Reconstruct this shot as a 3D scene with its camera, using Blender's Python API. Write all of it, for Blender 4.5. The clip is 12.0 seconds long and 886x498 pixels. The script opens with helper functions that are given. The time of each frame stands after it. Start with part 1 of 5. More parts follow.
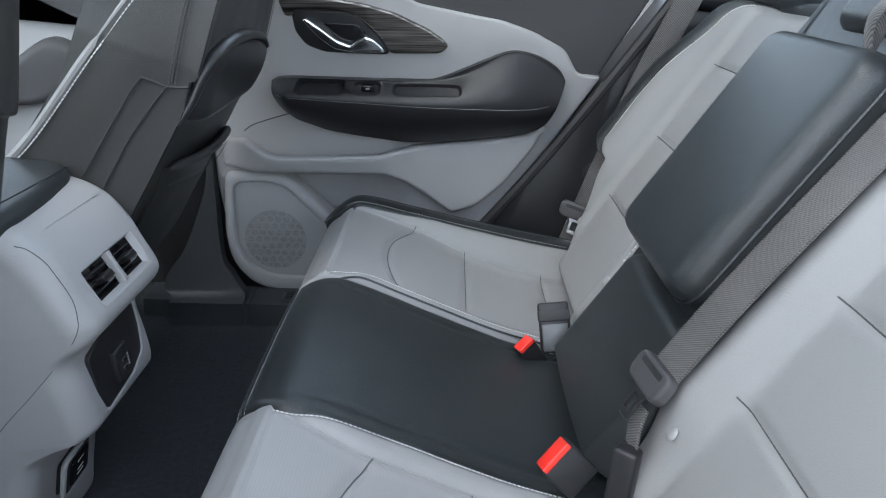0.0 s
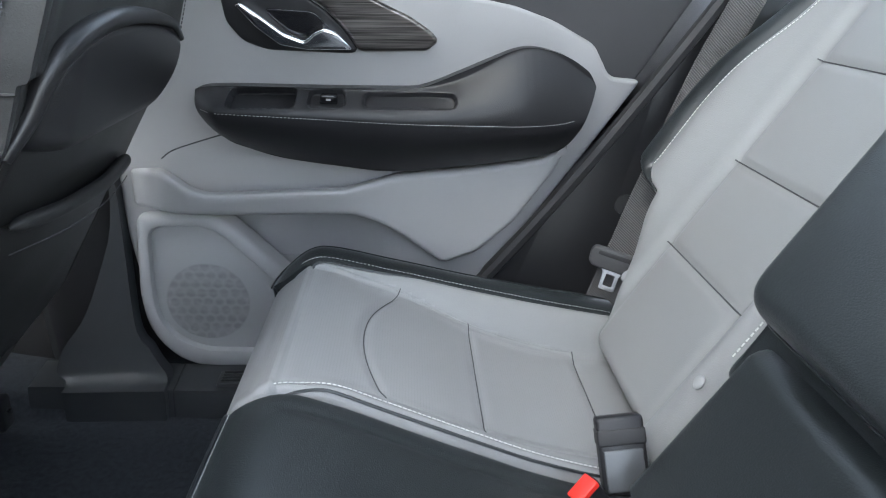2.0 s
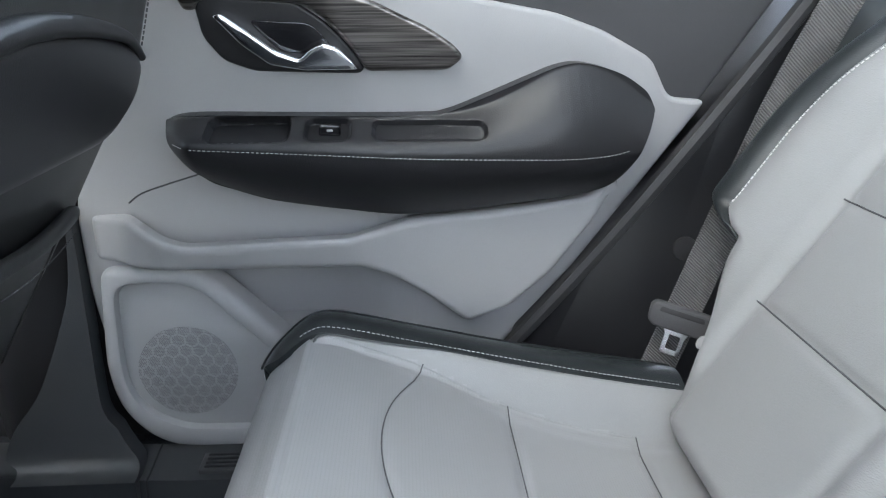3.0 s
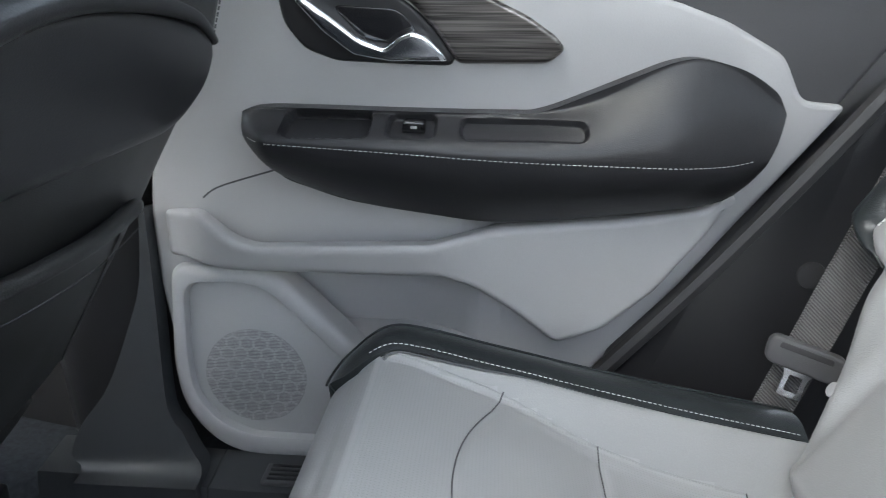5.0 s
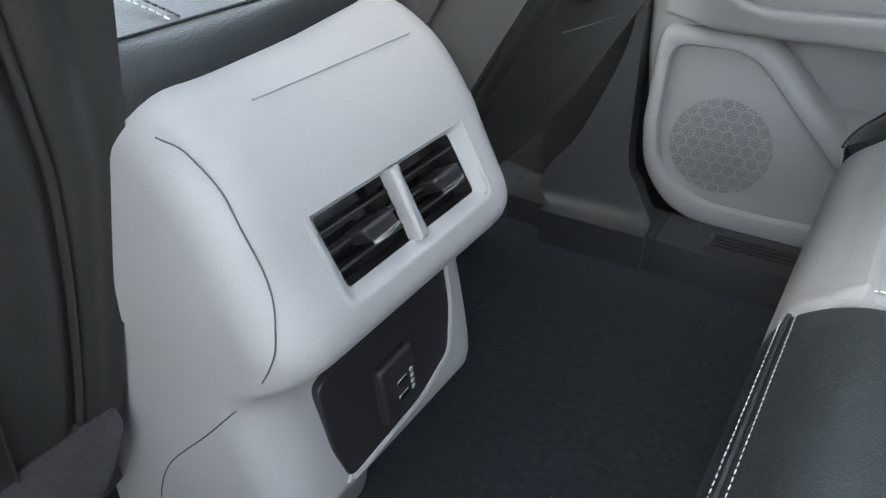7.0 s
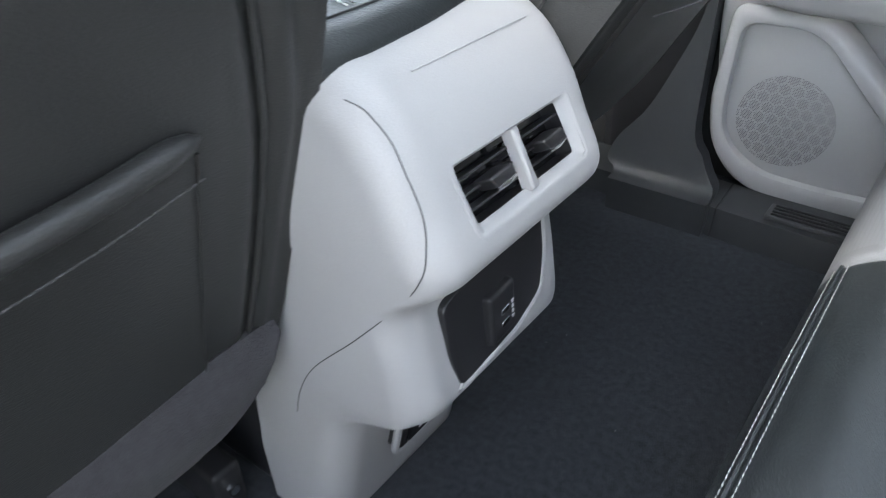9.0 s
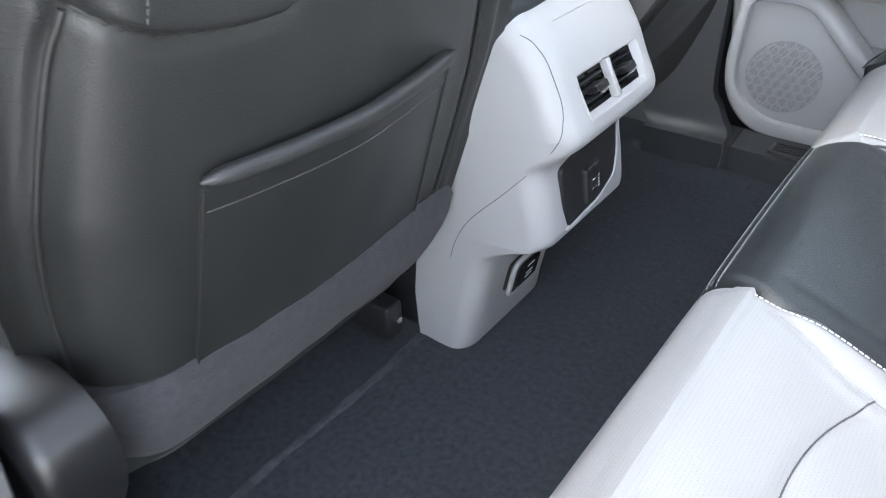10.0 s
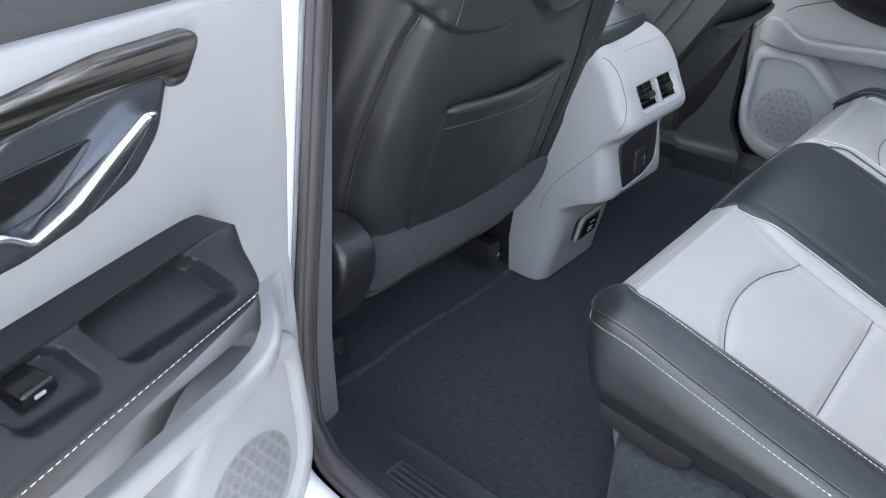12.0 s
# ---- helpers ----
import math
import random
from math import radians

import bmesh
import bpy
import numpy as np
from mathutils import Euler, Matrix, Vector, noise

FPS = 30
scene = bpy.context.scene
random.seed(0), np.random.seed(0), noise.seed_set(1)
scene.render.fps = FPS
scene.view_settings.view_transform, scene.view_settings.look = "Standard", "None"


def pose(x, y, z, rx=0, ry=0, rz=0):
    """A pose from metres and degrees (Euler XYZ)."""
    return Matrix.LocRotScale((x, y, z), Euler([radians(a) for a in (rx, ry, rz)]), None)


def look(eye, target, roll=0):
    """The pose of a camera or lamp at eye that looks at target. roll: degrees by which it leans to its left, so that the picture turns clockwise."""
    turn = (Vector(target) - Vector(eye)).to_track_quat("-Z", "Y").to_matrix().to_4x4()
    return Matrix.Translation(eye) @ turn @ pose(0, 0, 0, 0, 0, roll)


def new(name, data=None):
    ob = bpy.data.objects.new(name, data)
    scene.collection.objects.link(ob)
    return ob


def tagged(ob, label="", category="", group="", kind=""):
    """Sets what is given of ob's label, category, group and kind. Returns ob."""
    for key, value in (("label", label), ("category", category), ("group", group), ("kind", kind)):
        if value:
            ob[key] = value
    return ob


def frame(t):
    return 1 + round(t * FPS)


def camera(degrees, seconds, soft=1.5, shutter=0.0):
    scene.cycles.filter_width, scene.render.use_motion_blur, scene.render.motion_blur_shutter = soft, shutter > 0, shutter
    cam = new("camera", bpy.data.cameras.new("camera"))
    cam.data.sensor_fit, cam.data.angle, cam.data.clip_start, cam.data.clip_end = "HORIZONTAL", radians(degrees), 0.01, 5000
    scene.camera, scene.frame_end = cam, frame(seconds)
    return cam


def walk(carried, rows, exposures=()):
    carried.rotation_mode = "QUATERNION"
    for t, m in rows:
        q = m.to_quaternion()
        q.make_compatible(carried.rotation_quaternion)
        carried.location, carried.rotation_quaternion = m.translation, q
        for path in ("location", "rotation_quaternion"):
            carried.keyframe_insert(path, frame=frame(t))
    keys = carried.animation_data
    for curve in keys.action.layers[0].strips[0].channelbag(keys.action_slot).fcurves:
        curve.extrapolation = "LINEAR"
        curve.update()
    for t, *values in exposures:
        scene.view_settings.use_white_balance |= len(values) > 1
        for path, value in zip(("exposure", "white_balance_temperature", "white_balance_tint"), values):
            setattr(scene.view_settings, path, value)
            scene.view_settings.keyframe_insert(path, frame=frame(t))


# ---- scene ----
import functools

cam = camera(62.3, 12.0, soft=1.0, shutter=0.25)
PATH = [
    (0, (0.213, -0.8, 0.747), (0.193, 1.059, 0.009), 0.7),
    (0.5, (0.183, -0.704, 0.736), (0.199, 1.155, -0.001), 0.6),
    (1, (0.198, -0.612, 0.714), (0.219, 1.26, 0.012), 0.5),
    (1.5, (0.179, -0.514, 0.704), (0.246, 1.353, -0.011), 0.7),
    (2, (0.164, -0.424, 0.676), (0.251, 1.448, -0.021), 0.6),
    (2.5, (0.152, -0.321, 0.661), (0.255, 1.559, -0.013), 0.1),
    (3, (0.137, -0.228, 0.656), (0.231, 1.661, 0.007), -0.3),
    (3.2, (0.129, -0.201, 0.647), (0.226, 1.697, 0.024), -0.2),
    (5, (0.136, -0.148, 0.639), (0.0, 1.741, -0.004), 0.3),
    (5.5, (0.083, -0.192, 0.639), (-0.334, 1.586, -0.178), 0.2),
    (6, (0.044, -0.241, 0.615), (-0.633, 1.395, -0.315), -0.4),
    (6.5, (0.027, -0.264, 0.592), (-0.804, 1.248, -0.419), -0.7),
    (7, (0.017, -0.272, 0.584), (-0.917, 1.145, -0.473), -1.3),
    (7.2, (0.023, -0.262, 0.579), (-0.955, 1.112, -0.497), -1.7),
    (8.8, (0.022, -0.312, 0.599), (-0.999, 0.996, -0.516), -1.7),
    (9, (0.031, -0.364, 0.618), (-0.986, 0.944, -0.502), -1.8),
    (9.5, (0.087, -0.543, 0.663), (-0.936, 0.751, -0.469), -2.3),
    (10, (0.13, -0.69, 0.697), (-0.903, 0.592, -0.439), -2.6),
    (10.5, (0.162, -0.796, 0.735), (-0.887, 0.495, -0.375), -2.2),
    (11, (0.209, -0.95, 0.765), (-0.853, 0.36, -0.31), -1.0),
    (11.5, (0.268, -1.073, 0.787), (-0.811, 0.247, -0.258), 0.0),
    (12, (0.32, -1.13, 0.785), (-0.807, 0.177, -0.226), 0.5),
]
EXPOSURES = [(0.0, 2.6, 6400, 8), (1.5, 2.85, 6400, 8), (3.0, 3.05, 6500, 8), (5.0, 3.05, 6650, 8), (6.5, 3.15, 6850, 8), (7.5, 3.3, 6900, 8), (8.8, 3.4, 6850, 9), (9.5, 4.0, 6800, 10), (10.3, 3.7, 6750, 10), (11.0, 3.5, 6750, 12), (12.0, 3.25, 6550, 11)]
walk(cam, [(t, look(eye, target, roll)) for t, eye, target, roll in PATH], EXPOSURES)

# ---- daylight: open shade under a bright sky ----
world = bpy.data.worlds.new("sky")
scene.world = world
world.use_nodes = True
wn = world.node_tree
sky = wn.nodes.new("ShaderNodeTexSky")
sky.sky_type, sky.sun_disc = "NISHITA", False
sky.sun_elevation, sky.sun_rotation = radians(56), radians(223)
pale = wn.nodes.new("ShaderNodeHueSaturation")
pale.inputs["Saturation"].default_value = 0.5
wn.links.new(sky.outputs[0], pale.inputs["Color"])
wn.links.new(pale.outputs[0], wn.nodes["Background"].inputs[0])
wn.nodes["Background"].inputs[1].default_value = 0.15
sun = new("sun", bpy.data.lights.new("sun", "SUN"))
sun.data.energy, sun.data.angle, sun.data.color = 0.14, radians(40), (1.0, 0.94, 0.86)
sun.matrix_world = look((-1.2, -1.3, 3.0), (0, 0, 0.4))


# ---- materials ----
def material(name, base, rough=0.5, metal=0.0, bump=0.0, grain=600.0, vary=0.12, coat=0.0, spec=0.5, blotch=6.0, kind="noise", sheen=0.0):
    """A surface with colour variation and roughness at two scales and a fine relief."""
    m = bpy.data.materials.new(name)
    m.use_nodes = True
    nt = m.node_tree
    b = nt.nodes["Principled BSDF"]
    b.inputs["Roughness"].default_value, b.inputs["Metallic"].default_value = rough, metal
    b.inputs["Specular IOR Level"].default_value = spec
    b.inputs["Coat Weight"].default_value = coat
    b.inputs["Sheen Weight"].default_value = sheen
    co = nt.nodes.new("ShaderNodeTexCoord")
    big = nt.nodes.new("ShaderNodeTexNoise")
    big.inputs["Scale"].default_value, big.inputs["Detail"].default_value = blotch, 5
    nt.links.new(co.outputs["Object"], big.inputs["Vector"])
    if kind == "cells":
        fine = nt.nodes.new("ShaderNodeTexVoronoi")
        fine.feature = "SMOOTH_F1"
        fine_out = fine.outputs["Distance"]
    elif kind == "weave":
        fine = nt.nodes.new("ShaderNodeTexWave")
        fine.bands_direction = "DIAGONAL"
        fine.inputs["Distortion"].default_value = 0.6
        fine_out = fine.outputs["Fac"]
    else:
        fine = nt.nodes.new("ShaderNodeTexNoise")
        fine.inputs["Detail"].default_value = 3
        fine_out = fine.outputs["Fac"]
    fine.inputs["Scale"].default_value = grain
    nt.links.new(co.outputs["Object"], fine.inputs["Vector"])
    ramp = nt.nodes.new("ShaderNodeValToRGB")
    lo, hi = [tuple(min(1.0, c * k) for c in base) + (1.0,) for k in (1 - vary, 1 + vary)]
    ramp.color_ramp.elements[0].color, ramp.color_ramp.elements[1].color = lo, hi
    ramp.color_ramp.elements[0].position, ramp.color_ramp.elements[1].position = 0.3, 0.7
    mix = nt.nodes.new("ShaderNodeMath")
    mix.operation = "MULTIPLY_ADD"
    mix.inputs[1].default_value = 0.35
    half = nt.nodes.new("ShaderNodeMath")
    half.operation = "MULTIPLY"
    half.inputs[1].default_value = 0.65
    nt.links.new(big.outputs["Fac"], half.inputs[0])
    nt.links.new(fine_out, mix.inputs[0])
    nt.links.new(half.outputs[0], mix.inputs[2])
    nt.links.new(mix.outputs[0], ramp.inputs[0])
    nt.links.new(ramp.outputs[0], b.inputs["Base Color"])
    rr = nt.nodes.new("ShaderNodeMapRange")
    rr.inputs[3].default_value, rr.inputs[4].default_value = max(0.02, rough - 0.07), min(1.0, rough + 0.07)
    nt.links.new(big.outputs["Fac"], rr.inputs[0])
    nt.links.new(rr.outputs[0], b.inputs["Roughness"])
    if bump:
        bp = nt.nodes.new("ShaderNodeBump")
        bp.inputs["Strength"].default_value, bp.inputs["Distance"].default_value = bump, 0.001
        nt.links.new(fine_out, bp.inputs["Height"])
        nt.links.new(bp.outputs[0], b.inputs["Normal"])
    return m


GREY = material("grey_leather", (0.228, 0.228, 0.229), 0.5, bump=0.2, grain=850, vary=0.05, kind="cells")


def perforated():
    """Grey leather with rows of fine punched holes."""
    m = material("perforated_leather", (0.255, 0.255, 0.256), 0.5, bump=0.2, grain=850, vary=0.05, kind="cells")
    nt = m.node_tree
    b = nt.nodes["Principled BSDF"]
    dots = nt.nodes.new("ShaderNodeTexVoronoi")
    dots.voronoi_dimensions = "2D"
    dots.inputs["Scale"].default_value, dots.inputs["Randomness"].default_value = 330, 0.0
    nt.links.new(nt.nodes["Texture Coordinate"].outputs["Object"], dots.inputs["Vector"])
    hole = nt.nodes.new("ShaderNodeMapRange")
    hole.inputs[1].default_value, hole.inputs[2].default_value = 0.12, 0.24
    nt.links.new(dots.outputs["Distance"], hole.inputs[0])
    mix = nt.nodes.new("ShaderNodeMix")
    mix.data_type = "RGBA"
    mix.inputs[6].default_value = (0.215, 0.215, 0.217, 1)
    old = b.inputs["Base Color"].links[0].from_socket
    nt.links.new(hole.outputs[0], mix.inputs[0])
    nt.links.new(old, mix.inputs[7])
    nt.links.new(mix.outputs[2], b.inputs["Base Color"])
    return m


PERF = perforated()
BLACK = material("black_leather", (0.014, 0.017, 0.018), 0.36, spec=0.5, bump=0.28, grain=850, vary=0.2, kind="cells")
# the same black leather, lightened to hold the front seats' sheen in its colour
BLACK_SHEEN = material("black_leather_sheen", (0.024, 0.0245, 0.024), 0.38, bump=0.25, grain=850, vary=0.2, kind="cells")
TRIM = material("grey_plastic", (0.300, 0.298, 0.299), 0.50, bump=0.22, grain=800, vary=0.05)
DARK = material("dark_plastic", (0.014, 0.014, 0.0155), 0.45, spec=0.4, bump=0.25, grain=800, vary=0.15)
CHAR = material("charcoal_plastic", (0.055, 0.055, 0.057), 0.55, spec=0.4, bump=0.25, grain=800, vary=0.1)
SATIN = material("satin_black", (0.012, 0.012, 0.013), 0.36, spec=0.6, bump=0.15, grain=700, vary=0.12)
GLOSS = material("gloss_black", (0.008, 0.008, 0.009), 0.16, vary=0.1)
MIRRORED = material("glossy_grey", (0.07, 0.074, 0.078), 0.32, vary=0.1)
CARPET = material("carpet", (0.028, 0.0315, 0.037), 0.95, bump=1.0, grain=700, vary=0.5, blotch=120, sheen=0.08, spec=0.2)
FELT = material("felt", (0.043, 0.042, 0.046), 0.95, bump=1.0, grain=650, vary=0.25, blotch=140, sheen=0.06, spec=0.2)
# carpet made paler by the light that the crease catches
CREASE_LIT = material("lit_crease_carpet", (0.050, 0.052, 0.059), 0.95, bump=1.0, grain=500, vary=0.6, blotch=60, sheen=0.08, spec=0.2)
WEB = material("belt_webbing", (0.10, 0.096, 0.094), 0.75, bump=0.6, grain=150, vary=0.5, kind="weave", sheen=0.1)
RED = material("red_plastic", (0.75, 0.03, 0.02), 0.35, vary=0.08)
CHROME = material("satin_chrome", (0.75, 0.76, 0.78), 0.18, metal=1.0, vary=0.03)
WHITE = material("white_paint", (0.8, 0.8, 0.81), 0.25, vary=0.02, coat=0.6)
POST = material("pillar_plastic", (0.125, 0.120, 0.122), 0.5, bump=0.2, grain=800, vary=0.08)
SEAL = material("seal_rubber", (0.058, 0.052, 0.052), 0.5, bump=0.2, vary=0.15)
FOOT = material("sill_plastic", (0.028, 0.030, 0.032), 0.38, spec=0.6, bump=0.2, grain=700, vary=0.12)
# lighter copy of the black bowl, with the sky's reflection in its colour
BOWL_LIT = material("sky_lit_bowl", (0.07, 0.075, 0.085), 0.22, metal=0.6, vary=0.06)
RUBBER = material("rubber", (0.02, 0.02, 0.021), 0.6, vary=0.2)
THREAD = material("light_thread", (0.60, 0.60, 0.58), 0.7, vary=0.1)
SEAM = material("seam_thread", (0.06, 0.06, 0.063), 0.8, vary=0.1)
DOTS = material("speaker_holes", (0.07, 0.07, 0.075), 0.7, vary=0.1)
LINER = material("headliner", (0.5, 0.49, 0.47), 0.95, bump=0.5, grain=900, vary=0.06)
# unseen ground, kept pale and warm to bounce light into the car
CONCRETE = material("concrete", (0.46, 0.43, 0.39), 0.9, bump=1.0, grain=120, vary=0.3, blotch=2)


def brushed(turn):
    """Dark brushed trim with fine streaks along the panel."""
    m = material("brushed_trim", (0.13, 0.12, 0.112), 0.32, metal=0.85, vary=0.7, coat=0.4)
    nt = m.node_tree
    co = nt.nodes["Texture Coordinate"]
    mp = nt.nodes.new("ShaderNodeMapping")
    mp.inputs["Scale"].default_value = (45.0, 1.0, 1.0)
    mp.vector_type, mp.inputs["Rotation"].default_value = "TEXTURE", (0, 0, turn)
    nt.links.new(co.outputs["Object"], mp.inputs[0])
    ramp = nt.nodes["Color Ramp"].color_ramp
    ramp.elements[0].position, ramp.elements[1].position = 0.40, 0.60
    for n in nt.nodes:
        if n.type == "TEX_NOISE":
            nt.links.new(mp.outputs[0], n.inputs["Vector"])
            n.inputs["Scale"].default_value = 500 if n.inputs["Scale"].default_value > 100 else 180
    return m


BRUSHED = brushed(0.0)
BRUSHED_OPEN = brushed(radians(-74))


def glass():
    m = bpy.data.materials.new("tinted_glass")
    m.use_nodes = True
    b = m.node_tree.nodes["Principled BSDF"]
    b.inputs["Base Color"].default_value = (0.75, 0.8, 0.8, 1)
    b.inputs["Transmission Weight"].default_value, b.inputs["Roughness"].default_value, b.inputs["IOR"].default_value = 1.0, 0.0, 1.45
    return m


GLASS = glass()


# ---- shape helpers ----
def thing(name, at, label, category, group="", kind=""):
    """An Empty at a thing's base, to carry its parts."""
    ob = new(name)
    ob.empty_display_size = 0.05
    ob.matrix_world = at if isinstance(at, Matrix) else Matrix.Translation(at)
    return tagged(ob, label, category, group, kind)


def part(name, bm, mat, parent=None, label="", smooth=True, at=None):
    """Link a bmesh, whose vertices are in world places, as one mesh under a thing or a part."""
    bmesh.ops.remove_doubles(bm, verts=bm.verts, dist=1e-5)
    bmesh.ops.recalc_face_normals(bm, faces=bm.faces)
    if at is not None:
        bm.transform(at)
    me = bpy.data.meshes.new(name)
    bm.to_mesh(me)
    bm.free()
    if smooth:
        me.polygons.foreach_set("use_smooth", [True] * len(me.polygons))
        me.set_sharp_from_angle(angle=radians(42))
    me.materials.append(mat)
    ob = new(name, me)
    if parent is not None:
        ob.parent = parent
        bpy.context.view_layer.update()
        ob.matrix_parent_inverse = parent.matrix_world.inverted()
    if label:
        ob["label"] = label
    return ob


def spline(pts, n=8, closed=False):
    """Catmull-Rom through points of any dimension."""
    p = [np.array(q, float) for q in pts]
    k = len(p)
    out = []
    for i in range(k if closed else k - 1):
        a, b, c, d = (p[(i + j) % k] if closed else p[min(max(i + j, 0), k - 1)] for j in (-1, 0, 1, 2))
        for s in range(n):
            t = s / n
            out.append(0.5 * (2 * b + (c - a) * t + (2 * a - 5 * b + 4 * c - d) * t * t + (3 * b - a - 3 * c + d) * t**3))
    if not closed:
        out.append(p[-1])
    return out


def rounded(pts, r, n=5):
    """A closed outline with its corners rounded by about r."""
    p = [np.array(q, float) for q in pts]
    out = []
    for i, b in enumerate(p):
        a, c = p[i - 1], p[(i + 1) % len(p)]
        ra, rc = min(r, 0.45 * np.linalg.norm(a - b)), min(r, 0.45 * np.linalg.norm(c - b))
        u, w = b + (a - b) / np.linalg.norm(a - b) * ra, b + (c - b) / np.linalg.norm(c - b) * rc
        for s in range(n + 1):
            t = s / n
            out.append((1 - t) ** 2 * u + 2 * t * (1 - t) * b + t * t * w)
    return out


def inset(outline, d):
    """Move a closed outline inwards by d."""
    p = np.array(outline)
    area = np.sum(p[:, 0] * np.roll(p[:, 1], -1) - np.roll(p[:, 0], -1) * p[:, 1])
    e = np.roll(p, -1, 0) - np.roll(p, 1, 0)
    nrm = np.stack([-e[:, 1], e[:, 0]], 1) * np.sign(area)
    nrm /= np.linalg.norm(nrm, axis=1)[:, None] + 1e-9
    return [q for q in p + nrm * d]


def plate(outline, place, d0, d1, bevel=0.004, steps=3, bm=None, cap=True):
    """A solid slab over an outline (a, b), from depth d0 to d1, with a rounded edge on the d1 side. place(a, b, d) gives the point."""
    bm = bm or bmesh.new()
    sgn = 1 if d1 > d0 else -1
    rings = [(0.0, d0)]
    for k in range(steps + 1):
        a = math.pi / 2 * k / steps
        rings.append((bevel * (1 - math.cos(a)), d1 - sgn * bevel * (1 - math.sin(a))))
    made = []
    for ins, d in rings:
        made.append([bm.verts.new(place(q[0], q[1], d)) for q in inset(outline, ins)])
    n = len(outline)
    for r0, r1 in zip(made, made[1:]):
        for i in range(n):
            bm.faces.new((r0[i], r0[(i + 1) % n], r1[(i + 1) % n], r1[i]))
    for ring in (made[0][::-1], made[-1]) if cap else ():
        f = bm.faces.new(ring)
        bmesh.ops.triangulate(bm, faces=[f])
    return bm


def slab(front, back, nu, nv, bm=None, keep=None):
    """A solid between two surfaces front(u, v) and back(u, v), u and v from 0 to 1."""
    bm = bm or bmesh.new()
    grids = [[[bm.verts.new(f(i / nu, j / nv)) for j in range(nv + 1)] for i in range(nu + 1)] for f in (front, back)]
    for g in grids:
        for i in range(nu):
            for j in range(nv):
                bm.faces.new((g[i][j], g[i + 1][j], g[i + 1][j + 1], g[i][j + 1]))
    rim = [(i, 0) for i in range(nu)] + [(nu, j) for j in range(nv)] + [(i, nv) for i in range(nu, 0, -1)] + [(0, j) for j in range(nv, 0, -1)]
    a, b = grids
    for (i, j), (k, l) in zip(rim, rim[1:] + rim[:1]):
        bm.faces.new((a[i][j], a[k][l], b[k][l], b[i][j]))
    return bm


def tube(pts, r, seg=8, bm=None, flat=1.0):
    """A round or flattened cord along points."""
    bm = bm or bmesh.new()
    p = [Vector(q) for q in pts]
    rings, up = [], None
    for i, q in enumerate(p):
        d = (p[min(i + 1, len(p) - 1)] - p[max(i - 1, 0)]).normalized()
        if up is None:
            up = Vector((0, 0, 1)) if abs(d.z) < 0.9 else Vector((1, 0, 0))
        side = d.cross(up).normalized()
        up = side.cross(d).normalized()
        k = r(i / (len(p) - 1)) if callable(r) else r
        rings.append([bm.verts.new(q + k * (math.cos(a) * side + flat * math.sin(a) * up)) for a in [2 * math.pi * k / seg for k in range(seg)]])
    for r0, r1 in zip(rings, rings[1:]):
        for k in range(seg):
            bm.faces.new((r0[k], r0[(k + 1) % seg], r1[(k + 1) % seg], r1[k]))
    bm.faces.new(rings[0][::-1])
    bm.faces.new(rings[-1])
    return bm


def resample(pts, step):
    p = np.array([tuple(q) for q in pts], float)
    s = np.r_[0, np.cumsum(np.linalg.norm(np.diff(p, axis=0), axis=1))]
    n = max(2, int(s[-1] / step))
    return [np.array([np.interp(t, s, p[:, k]) for k in range(p.shape[1])]) for t in np.linspace(0, s[-1], n)]


def stitches(pts, step=0.0045, r=0.0006, fill=0.68):
    """A row of separate thread stitches along points."""
    bm = bmesh.new()
    q = resample(pts, step)
    for a, b in zip(q, q[1:]):
        tube([a, a + (b - a) * fill * 0.5, a + (b - a) * fill], r, 5, bm)
    return bm


def box(bm, lo, hi, bevel=0.0, m=None):
    """A box with bevelled edges."""
    ret = bmesh.ops.create_cube(bm, size=1.0)
    vs = ret["verts"]
    for v in vs:
        v.co = Vector([lo[k] + (v.co[k] + 0.5) * (hi[k] - lo[k]) for k in range(3)])
    if bevel:
        es = list({e for v in vs for e in v.link_edges})
        made = bmesh.ops.bevel(bm, geom=es, offset=bevel, segments=3, profile=0.5, affect="EDGES")
        vs = list({v for f in made["faces"] for v in f.verts} | {v for v in vs if v.is_valid})
    if m is not None:
        bmesh.ops.transform(bm, matrix=m, verts=vs)
    return bm


def lerp(table, x):
    """Piecewise linear reading of (x, y) pairs."""
    return float(np.interp(x, [a for a, _ in table], [b for _, b in table]))


@functools.lru_cache(None)
def curve_table(table):
    q = spline(table, 10)
    return [p[0] for p in q], [p[1] for p in q]


def glide(x, *table):
    """Smooth reading of (x, y) pairs."""
    a, b = curve_table(table)
    return float(np.interp(x, a, b))


def smoothstep(a, b, x):
    t = min(1.0, max(0.0, (x - a) / (b - a)))
    return t * t * (3 - 2 * t)


# ---- ground, floor and shell of the cabin ----
bm = bmesh.new()
v = [bm.verts.new((sx * 400, sy * 400, -0.42)) for sx, sy in ((-1, -1), (1, -1), (1, 1), (-1, 1))]
bm.faces.new(v)
tagged(part("ground", bm, CONCRETE), "pale grey concrete of a parking place", "ground", kind="structure")


def floor_z(x, y):
    """The footwell: flat, rising a little under the front seats, with a soft crease running across."""
    z = 0.008 + 0.05 * smoothstep(-0.42, -0.75, x)
    z += 0.003 * math.exp(-(((x + 0.389) / 0.008) ** 2))
    z += 0.002 * noise.noise((x * 6, y * 6, 0.3))
    z += 0.02 * smoothstep(0.60, 0.64, abs(y))
    return z


